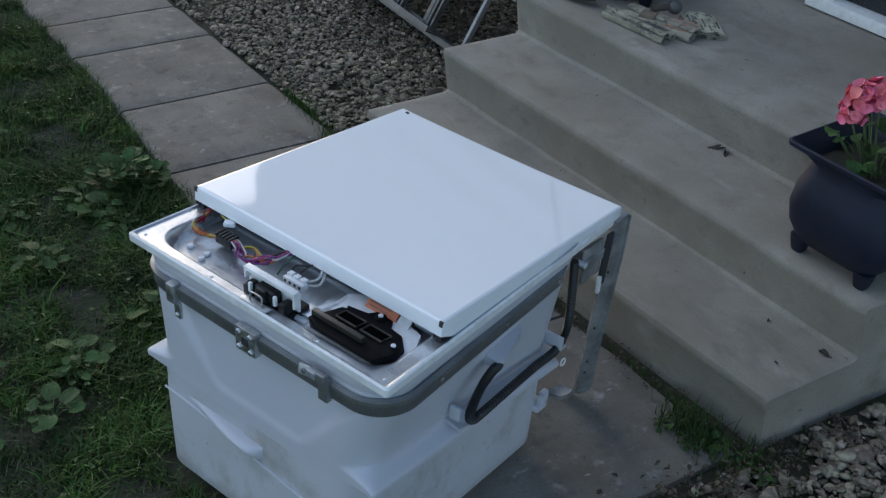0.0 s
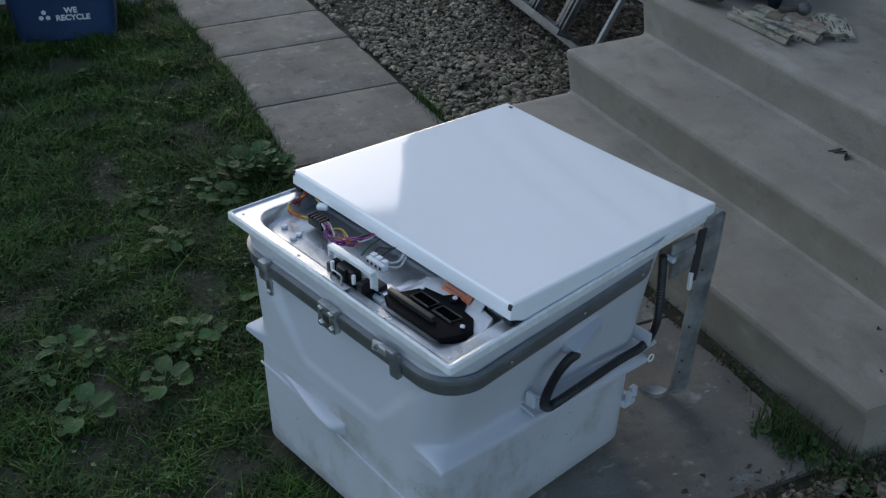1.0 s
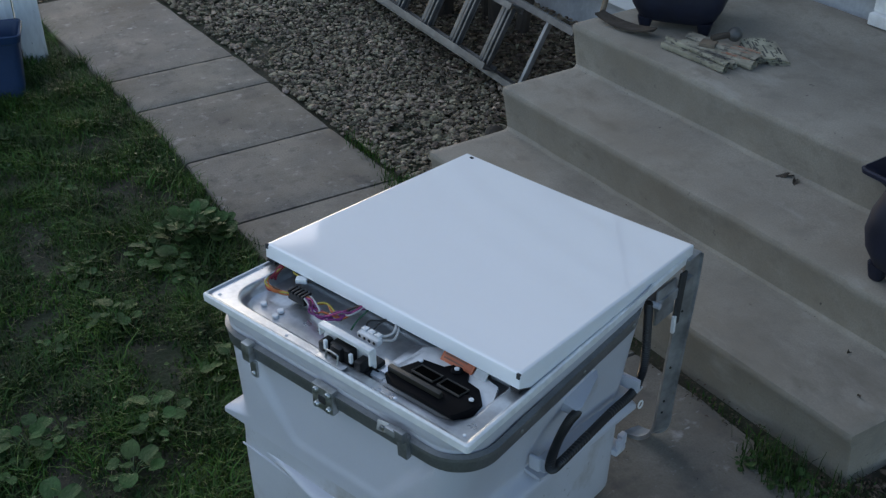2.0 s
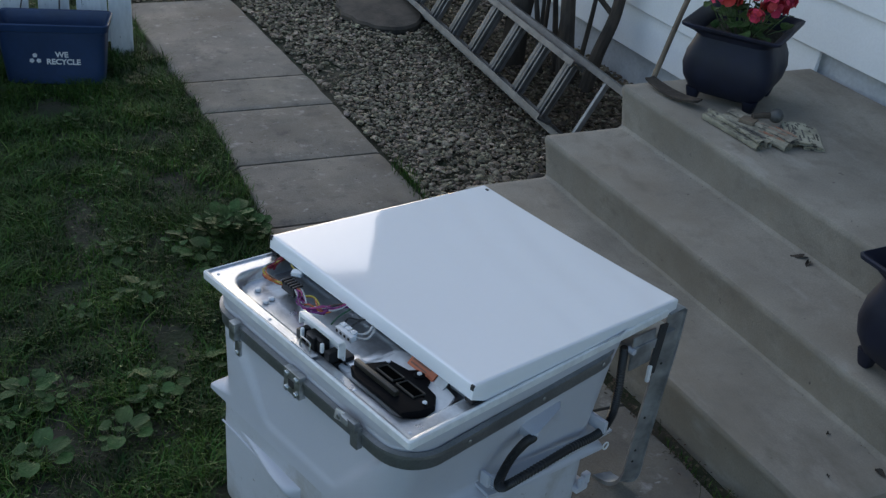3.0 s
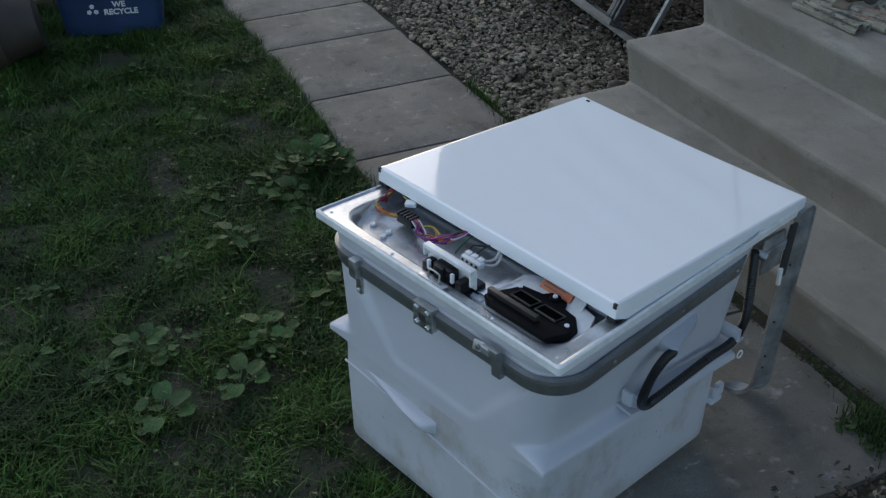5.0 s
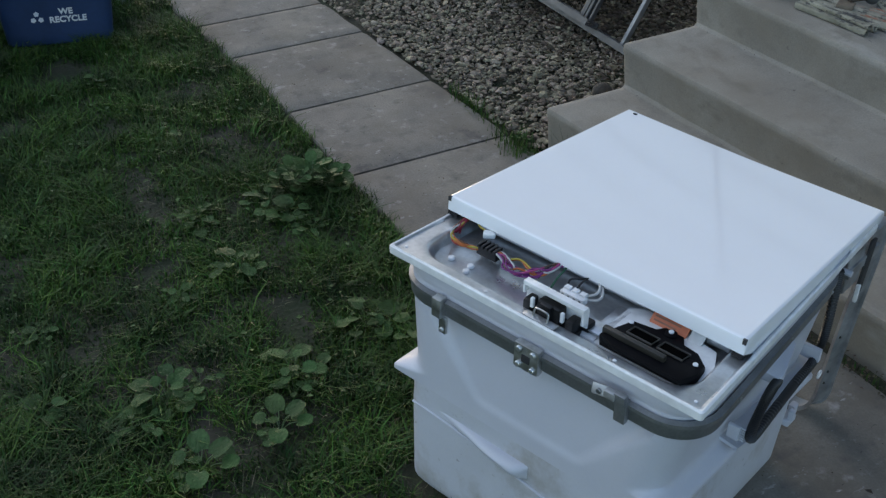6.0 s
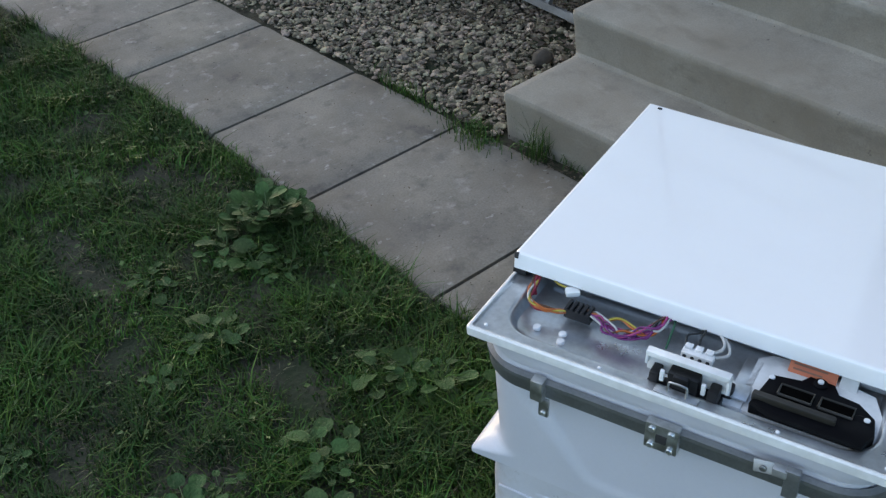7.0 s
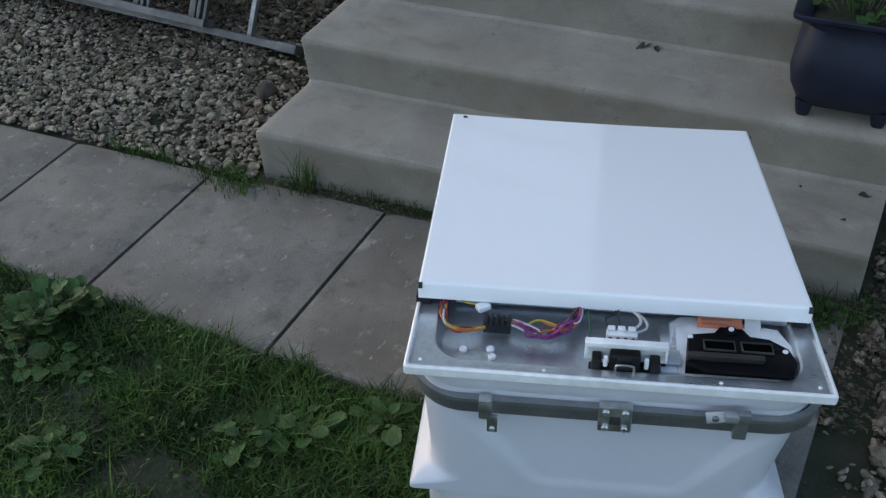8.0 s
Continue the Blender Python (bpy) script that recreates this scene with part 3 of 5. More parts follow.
# ---- concrete steps ----
def steps():
    """Three cast steps: a landing and two treads with slightly undercut risers."""
    far, near = (0.581, 0.832, 1.077), (0.70, 0.945, 1.19)
    tops, back_far, back_near = (0.135, 0.281, 0.427), 1.80, 1.93
    n = 60
    rows = []
    for i in range(n + 1):
        t = i / n
        y = -0.485 - 1.505 * t
        prof = []
        z0 = -0.05
        for k in range(3):
            x = far[k] + (near[k] - far[k]) * t
            z = tops[k]
            w = 0.0025 * noise.noise(Vector((y * 6, k * 7.0, 0)))
            base = x + 0.020 + w
            if k == 0:
                prof.append((base, z0))
            if k == 0:
                prof.append((base, z0 + 0.004))
            else:
                prof += [(base - 0.011, tops[k - 1] + 0.0035), (base - 0.004, tops[k - 1] + 0.006), (base + 0.001, tops[k - 1] + 0.013)]
            prof += [(x + 0.006 + w, z - 0.034), (x + w, z - 0.020), (x + 0.0005 + w, z - 0.007),
                     (x + 0.003 + w, z - 0.002), (x + 0.009 + w, z)]
            nx = (far[k + 1] + (near[k + 1] - far[k + 1]) * t + 0.020) if k < 2 else back_far + (back_near - back_far) * t
            prof += [(x + (nx - x) * 0.35, z + 0.001), (x + (nx - x) * 0.7, z + 0.002), (nx - 0.014, z + 0.003)]
        prof.append((back_far + (back_near - back_far) * t, z0))
        rows.append([(px, y, pz) for px, pz in prof])
    bm = bmesh.new()
    # end rings drawn in a little for worn end corners
    first = [(x + 0.004, y, z - 0.004) for x, y, z in rows[0]]
    last = [(x + 0.004, y, z - 0.004) for x, y, z in rows[-1]]
    rows[0] = [(x, y - 0.008, z) for x, y, z in rows[0]]
    rows[-1] = [(x, y + 0.008, z) for x, y, z in rows[-1]]
    loft(bm, [first] + rows + [last], True, True, True)
    for v in bm.verts:
        v.co.z += 0.0018 * noise.noise(v.co * 5.0)
    ob = part("concrete_steps", bm, M_STEP)
    return tagged(ob, "worn grey cast concrete steps with rounded noses", "steps", kind="structure")


steps()


# ---- house wall ----
WALL_TURN = math.degrees(math.atan2(0.077, 1.0))
M_WALL = Matrix.Translation((1.80, -0.485, 0)) @ Matrix.Rotation(radians(-90 + WALL_TURN), 4, 'Z')
# local x runs along the wall towards the near end, local y outwards is negative


# wall end out of view, placed to bound the sky reflected in the door panel
HOUSE_END = -2.6


def house():
    h = tagged(empty("house", M_WALL), "white clapboard house with painted foundation beside the steps", "house", kind="structure")
    part("foundation", box(HOUSE_END, 6.0, 0.02, 6.0, -0.1, 0.50, 0.004), M_FOUND, h, "pale blue-grey painted foundation")
    part("wall", box(HOUSE_END + 0.02, 5.98, 0.045, 5.98, 0.50, 2.75), M_SIDING, h)
    # unseen roof, its overhangs sized to block sky reflected in the door panel
    bm = bmesh.new()
    loft(bm, [[(x, -0.50, 2.75), (x, 6.5, 2.75), (x, 6.5, 2.87), (x, 3.0, 4.6), (x, -0.50, 2.87)] for x in (HOUSE_END - 0.7, 6.3)], True, True, True)
    part("roof", bm, M_ROOF, h, "unseen dark roof eave added to shape the door panel reflection")
    def board(x0, x1, z0, z1):
        bm = bmesh.new()
        loft(bm, [[(x, -0.022, z0), (x, -0.002, z1), (x, 0.012, z1), (x, 0.0, z0)] for x in (x0, x1)], True, True, True)
        bmesh.ops.bevel(bm, geom=list(bm.edges), offset=0.002, segments=1, affect='EDGES')
        part("clapboard", bm, M_SIDING, h)
    z = 0.155
    board(HOUSE_END, 0.0, z, z + 0.175)
    board(HOUSE_END, 0.02, z + 0.17, z + 0.345)
    part("backing", box(HOUSE_END, 0.0, 0.012, 0.046, 0.16, 0.5), M_SIDING, h)
    z = 0.50
    while z < 2.6:
        if z < 2.4:
            board(HOUSE_END, 0.47, z, z + 0.175)
            board(1.62, 6.0, z, z + 0.175)
        else:
            board(HOUSE_END, 6.0, z, z + 0.175)
        z += 0.17
    # door to the landing
    d = tagged(empty("door", M_WALL), "white panelled house door on the landing with dark pane", "door", kind="structure")
    d.name = "door_1"
    part("jamb", box(0.475, 0.56, -0.03, 0.043, 0.47, 2.42, 0.004), M_WHITE, d)
    part("jamb", box(1.53, 1.615, -0.03, 0.043, 0.47, 2.42, 0.004), M_WHITE, d)
    part("sill", box(0.475, 1.615, -0.05, 0.043, 0.435, 0.47, 0.004), M_WHITE, d)
    part("head", box(0.475, 1.615, -0.03, 0.043, 2.42, 2.50, 0.004), M_WHITE, d)
    part("leaf", box(0.56, 1.53, 0.005, 0.043, 0.47, 2.42, 0.003), M_GLASS, d, "dark storm door")


house()


# ---- dishwasher lying on its back, door up ----
M_DISH = Matrix.Translation((-0.396, -1.426, 0)) @ Matrix.Rotation(radians(-71.3), 4, 'Z')
DISH = tagged(empty("dishwasher", M_DISH), "white dishwasher lying on its back with door facing up", "dishwasher")


def smooth01(t):
    t = min(1.0, max(0.0, t))
    return t * t * (3 - 2 * t)


def sag(v):
    """The top of the machine drops a little towards its back."""
    return -0.055 * max(0.0, v)


def sagged(bm, k=1.0):
    for v in bm.verts:
        v.co.z += k * sag(v.co.y)
    return bm


def racked(bm, k=1.0):
    """The pan is racked: its far end is narrower on one side."""
    for v in bm.verts:
        v.co.x -= 0.048 * k * max(0.0, v.co.x / 0.6) * max(0.0, v.co.y / 0.7)
    return bm


def sloped(bm):
    """The lip along the hose side runs down towards the back."""
    for v in bm.verts:
        if v.co.x > 0.45:
            w = smooth01((v.co.x - 0.45) / 0.09) * smooth01((0.44 - v.co.z) / 0.15) * smooth01((v.co.z - 0.03) / 0.2)
            v.co.z += w * (0.022 - 0.13 * max(0.0, v.co.y))
    return bm


def tub_ring(z):
    """Outline of the tub at height z: slightly tapered, with a flared lip to each side at 0.27."""
    k = z / 0.5
    g = max(0.0, (z - 0.27) / 0.23)
    x0, x1 = 0.030 - 0.016 * g, 0.548 + 0.044 * g
    y0, y1 = 0.006, 0.548 + 0.050 * k
    flare = smooth01((0.306 - z) / 0.036) ** 1.7 if z >= 0.268 else 0
    pts = []
    for x, y, zz in rrect(x0, x1, y0, y1, 0.058 - 0.052 * flare, z, 8, 70, 20):
        side = abs(x - (x0 + x1) / 2) / ((x1 - x0) / 2)
        if flare:
            w = smooth01((side - 0.78) / 0.22) ** 1.5
            x += math.copysign(0.033 * flare * w, x - 0.3)
        if y < y0 + 0.02:
            # sunken, tilted trapezoid on the front
            t = (z - 0.295) / 0.165
            if 0 < t < 1:
                half = 0.115 + 0.135 * t
                w = smooth01((half - abs(x - 0.305)) / 0.03) * smooth01(t / 0.10)
                y += w * (0.003 + 0.016 * t)
        pts.append((x, y, z))
    return pts


def tub():
    bm = bmesh.new()
    zs = [0.2685, 0.2715, 0.2745, 0.278, 0.282, 0.287, 0.293, 0.3] + list(np.linspace(0.306, 0.515, 44))
    rings = [tub_ring(z) for z in zs]
    edge = [(x, y, 0.2645) for x, y, z in rings[0]]
    low = [(min(0.545, max(0.034, x)), max(0.008, y), 0.2640) for x, y, z in rings[0]]
    loft(bm, [low, edge] + rings, True, False, False)
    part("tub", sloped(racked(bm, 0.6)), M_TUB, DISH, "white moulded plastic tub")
    bm = bmesh.new()
    rings = []
    for z in (0.0, 0.012, 0.03, 0.06, 0.1, 0.14, 0.17, 0.185, 0.19, 0.196, 0.21, 0.235, 0.266):
        inset = 0.03 * (1 - min(1, z / 0.03)) ** 2
        k = z / 0.5
        ring = []
        for x, y, zz in rrect(0.027 - 0.010 * k + inset, 0.537 + 0.020 * k - inset, 0.004 + inset, 0.556 - inset, 0.05, z, 6, 40, 12):
            seam = 0.215 - 0.05 * smooth01((x - 0.05) / 0.5)
            if y < 0.05 and z > 0.03:
                y += 0.0025 * smooth01((z - seam + 0.004) / 0.008)
            ring.append((x, y, z))
        rings.append(ring)
    loft(bm, rings, True, True, True)
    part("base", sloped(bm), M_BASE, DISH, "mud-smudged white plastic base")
    # seam line across the front
    pts = [(0.05 + 0.46 * i / 20, 0.0035, 0.216 - 0.05 * smooth01((0.01 + 0.46 * i / 20) / 0.5)) for i in range(21)]
    part("seam_rib", add_tube(bmesh.new(), pts, 0.0022, 6), M_TUB, DISH)
    # wedge-shaped hand hold
    bm = bmesh.new()
    rings = []
    for i in range(25):
        t = i / 24
        d = 0.022 * smooth01(t * 1.2) * math.sqrt(max(0.0, 1 - smooth01((t - 0.86) / 0.14) ** 2))
        u = 0.10 + 0.215 * t
        z = 0.232 - 0.012 * t
        hh = 0.007 + 0.012 * t
        rings.append([(u, 0.007 - (d + 0.001) * math.sin(math.pi * q / 9), z - 0.006 + hh * math.cos(math.pi * q / 9) * (0.7 if q < 5 else 1.0)) for q in range(10)])
    loft(bm, rings, True, True, True)
    part("hand_hold", bm, M_TUB, DISH)
    # broken foot at the back corner
    bm = box(0.515, 0.553, 0.522, 0.556, 0.112, 0.128, 0.005)
    add_box(bm, 0.535, 0.548, 0.548, 0.566, 0.120, 0.146, 0.003)
    add_box(bm, 0.545, 0.556, 0.528, 0.540, 0.126, 0.150, 0.003)
    part("foot", bm, M_TUB, DISH)


tub()


def discs(name, places, r, h, axis, mat, parent, k=12):
    for p in places:
        part(name, add_disc(bmesh.new(), p, r, h, axis, k), mat, parent)


def band():
    bm = bmesh.new()
    prof = ((0.000, 0.455), (0.005, 0.4555), (0.0062, 0.458), (0.0062, 0.476), (0.0072, 0.4785), (0.0098, 0.480), (0.0098, 0.4865), (0.000, 0.488))
    rings = [rrect(0.010 - o, 0.603 + o, 0.004 - o, 0.575 + o, 0.075 + o, z, 12, 6, 6) for o, z in prof]
    loft(bm, rings + [rings[0]], True)
    bmesh.ops.remove_doubles(bm, verts=bm.verts, dist=1e-5)
    b = part("band", racked(sagged(bm, 0.35), 1.0), M_BAND, DISH, "dull grey steel clamping band")
    discs("rivet", [(0.611 - 0.070 * v, v, 0.472 + 0.35 * sag(v)) for v in (0.14, 0.33, 0.5)], 0.004, 0.002, (1, 0, 0), M_CLIP, b, 10)
    # lip between band and door
    bm = bmesh.new()
    rings = [rrect(0.014 - o, 0.599 + o, 0.008 - o, 0.585 + o, 0.07 + o * 0.3, z, 10, 4, 6) for o, z in ((0, 0.475), (0.0, 0.492), (0.004, 0.500), (0.006, 0.512), (0.006, 0.526))]
    loft(bm, rings, True)
    part("lip", racked(sagged(bm)), M_TUB, DISH, "white lip under the door")
    # over-centre catch in the middle
    c = part("catch", box(0.282, 0.330, -0.012, 0.002, 0.447, 0.495, 0.002), M_CLIP, DISH, "zinc-plated catch with screws")
    discs("screw", [(u, -0.012, z) for u in (0.292, 0.320) for z in (0.455, 0.486)], 0.0055, 0.004, (0, -1, 0), M_STEEL, c)
    part("slot", box(0.298, 0.314, -0.0135, -0.010, 0.463, 0.478, 0.001), M_DARKIN, c)
    # hanging tab
    c = part("tab", box(0.108, 0.128, -0.016, 0.002, 0.456, 0.494, 0.003), M_CLIP, DISH)
    part("tab_tongue", box(0.120, 0.136, -0.010, -0.004, 0.424, 0.458, 0.002), M_CLIP, c)
    discs("rivet", [(0.128, -0.010, 0.432)], 0.0045, 0.003, (0, -1, 0), M_STEEL, c)
    # spring clip: a bent plate and a bracket over the band
    tw = Matrix.Translation((0.446, -0.012, 0.492)) @ Matrix.Rotation(radians(-12), 4, 'Y') @ Matrix.Rotation(radians(-25), 4, 'X') @ Matrix.Translation((-0.446, 0.012, -0.492))
    bm = box(0.432, 0.462, -0.014, -0.010, 0.484, 0.502, 0.003, tw)
    add_box(bm, 0.458, 0.478, -0.022, -0.008, 0.492, 0.506, 0.003)
    c = part("spring_clip", bm, M_GALV, DISH, "bent zinc spring clip")
    discs("rivet", [(0.446, -0.014, 0.492)], 0.005, 0.003, (0, -1, 0), M_BAND, c)
    bm = box(0.474, 0.494, -0.012, 0.000, 0.450, 0.495, 0.002)
    add_box(bm, 0.474, 0.494, -0.020, -0.008, 0.488, 0.508, 0.002)
    part("bracket", bm, M_BAND, c)


band()


def door_liner():
    """Pressed steel pan of the door: flat rim, rounded recess along the front, raised field behind."""
    bm = bmesh.new()
    O = (0.0, 0.607, 0.0, 0.70)
    rings = []
    def ring(x0, x1, y0, y1, r, z):
        rings.append(rrect(x0, x1, y0, y1, r, z, 10, 8, 8))
    ring(0.004, 0.603, 0.004, 0.696, 0.004, 0.5225)
    ring(0.0, 0.607, 0.0, 0.70, 0.004, 0.525)
    ring(0.0, 0.607, 0.0, 0.70, 0.004, 0.537)
    ring(0.003, 0.604, 0.003, 0.697, 0.005, 0.540)
    ring(0.006, 0.601, 0.006, 0.694, 0.006, 0.5375)
    ring(0.0075, 0.5995, 0.0075, 0.6925, 0.007, 0.537)
    ring(0.0095, 0.5975, 0.0095, 0.6905, 0.008, 0.537)
    ring(0.031, 0.577, 0.021, 0.306, 0.053, 0.537)
    ring(0.0335, 0.5745, 0.0235, 0.30, 0.052, 0.5368)
    ring(0.037, 0.571, 0.027, 0.285, 0.050, 0.534)
    ring(0.041, 0.567, 0.032, 0.235, 0.046, 0.523)
    ring(0.045, 0.563, 0.038, 0.222, 0.042, 0.5175)
    ring(0.053, 0.555, 0.046, 0.214, 0.036, 0.516)
    loft(bm, rings, True, False, True)
    d = part("door_liner", racked(sagged(bm)), M_STEEL, DISH, "shiny pressed steel door pan with wiring")
    # white painted edge round the pan
    bm = bmesh.new()
    rr = [rrect(-o, 0.607 + o, -o, 0.70 + o, 0.006, z, 5, 2, 2) for o, z in ((0.0005, 0.524), (0.0028, 0.525), (0.0032, 0.534), (0.0028, 0.5385), (0.0, 0.5408), (-0.003, 0.5402))]
    loft(bm, rr, True)
    part("rim", racked(sagged(bm)), M_WHITE, d, "white painted rim")
    for u, v in ((0.020, 0.018), (0.587, 0.018), (0.20, 0.013), (0.45, 0.013)):
        part("screw", add_disc(bmesh.new(), (u, v, 0.536), 0.0058 if u in (0.018, 0.589) else 0.003, 0.0016), M_PRINT, d)
    for u, v in ((0.078, 0.068), (0.118, 0.072), (0.122, 0.056)):
        part("boss", add_disc(bmesh.new(), (u, v, 0.5135), 0.0062, 0.005), M_WHITE, d)
    # ridge behind the recess, seen under the door panel
    part("ridge", tube([(0.056, 0.182, 0.517), (0.3, 0.184, 0.517), (0.553, 0.182, 0.516)], 0.007, 10, 4), M_STEEL, d)
    # raised platform beside the latch
    part("platform", box(0.368, 0.398, 0.042, 0.150, 0.500, 0.522, 0.005), M_STEEL, d)
    return d


door_liner()


def latch():
    l = empty("latch", Matrix.Translation((-0.008, -0.050, 0.018)))
    l.parent = DISH
    bm = box(0.264, 0.382, 0.086, 0.099, 0.549, 0.557, 0.0015)
    add_box(bm, 0.264, 0.382, 0.097, 0.101, 0.516, 0.552, 0.001)
    add_box(bm, 0.264, 0.268, 0.086, 0.098, 0.534, 0.554, 0.0015)
    add_box(bm, 0.378, 0.382, 0.086, 0.098, 0.526, 0.554, 0.0015)
    add_box(bm, 0.372, 0.400, 0.092, 0.108, 0.500, 0.506, 0.0015)
    part("cover", bm, M_WHITE, l, "white latch cover")
    bm = box(0.271, 0.375, 0.074, 0.097, 0.490, 0.512, 0.003)
    part("body", bm, M_BLACK, l, "black latch body")
    part("jaw", box(0.275, 0.289, 0.073, 0.096, 0.488, 0.534, 0.003), M_BLACK, l)
    part("jaw", box(0.357, 0.372, 0.073, 0.096, 0.488, 0.534, 0.003), M_BLACK, l)
    bm = box(0.300, 0.344, 0.075, 0.096, 0.486, 0.542, 0.004)
    add_box(bm, 0.310, 0.332, 0.068, 0.078, 0.486, 0.545, 0.003)
    part("striker", bm, M_BLACK, l)
    part("switch", box(0.330, 0.384, 0.1015, 0.120, 0.496, 0.522, 0.004), M_BLACK, l)
    part("pin", box(0.291, 0.297, 0.070, 0.076, 0.527, 0.545, 0.0015), M_PRINT, l)
    part("pin", box(0.349, 0.355, 0.070, 0.076, 0.527, 0.545, 0.0015), M_PRINT, l)
    part("loop", tube([(0.308, 0.058, 0.523), (0.308, 0.061, 0.536), (0.312, 0.061, 0.540), (0.330, 0.061, 0.540), (0.334, 0.061, 0.536), (0.334, 0.058, 0.523)], 0.0018, 6, 4), M_CLIP, l, "bent wire loop")
    part("keeper", box(0.290, 0.352, 0.052, 0.066, 0.5215, 0.5245, 0.001), M_CLIP, l)


latch()


def vent():
    v = empty("vent")
    v.parent = DISH
    bm = bmesh.new()
    out = [(0.384, 0.052), (0.396, 0.042), (0.552, 0.042), (0.563, 0.070), (0.562, 0.115), (0.545, 0.150), (0.44, 0.170), (0.400, 0.165), (0.384, 0.150)]
    loft(bm, [[(x, y, z) for x, y in out] for z in (0.515, 0.522)], True, False, True)
    part("gasket", bm, M_WHITE, v, "white gasket plate")
    # sloping housing, highest at its front
    bm = bmesh.new()
    inn = [(0.402, 0.040), (0.430, 0.026), (0.552, 0.026), (0.561, 0.060), (0.555, 0.098), (0.530, 0.122), (0.502, 0.126), (0.492, 0.142), (0.458, 0.144), (0.449, 0.130), (0.410, 0.122)]
    cx, cy = 0.482, 0.085
    def top(y):
        return 0.547 - 0.019 * smooth01((y - 0.03) / 0.10)
    rings = [[(x, max(0.044, y), 0.521) for x, y in inn], [(x, y, top(y) - 0.004) for x, y in inn],
             [(cx + (x - cx) * 0.98, cy + (y - cy) * 0.97, top(y)) for x, y in inn], [(cx + (x - cx) * 0.88, cy + (y - cy) * 0.82, top(y) + 0.001) for x, y in inn]]
    loft(bm, rings, True, False, True)
    part("housing", bm, M_VENT, v, "glossy black vent housing")
    tilt = Matrix.Translation((0.480, 0.085, 0.5395)) @ Matrix.Rotation(radians(-8), 4, 'X')
    for u0, u1 in ((-0.050, -0.006), (0.004, 0.048)):
        sl = part("slot", box(u0, u1, -0.012, 0.012, -0.004, 0.0022, 0.0008, tilt), M_PIT, v)
        rim = [(u0, -0.012), (u1, -0.012), (u1, 0.012), (u0, 0.012), (u0, -0.012)]
        part("slot_rim", add_tube(bmesh.new(), [tilt @ Vector((x, y, 0.002)) for x, y in rim], 0.0022, 6), M_OLIVE, sl)
    # raised bar along the front of the openings
    part("bar", box(0.402, 0.512, 0.046, 0.056, 0.540, 0.556, 0.003), M_OLIVE, v, "black plastic bar")
    part("tab", box(0.366, 0.396, 0.052, 0.082, 0.528, 0.531, 0.001), M_STEEL, v, "bright steel tab")
    part("cap", add_disc(bmesh.new(), (0.538, 0.076, 0.532), 0.015, 0.009, (0, 0, 1), 20), M_VENT, v)
    part("knob", add_disc(bmesh.new(), (0.474, 0.132, 0.527), 0.010, 0.006, (0, 0, 1), 16), M_VENT, v)
    discs("screw", ((0.413, 0.113, 0.530), (0.474, 0.132, 0.533), (0.546, 0.082, 0.540)), 0.0042, 0.003, (0, 0, 1), M_PRINT, v)


vent()


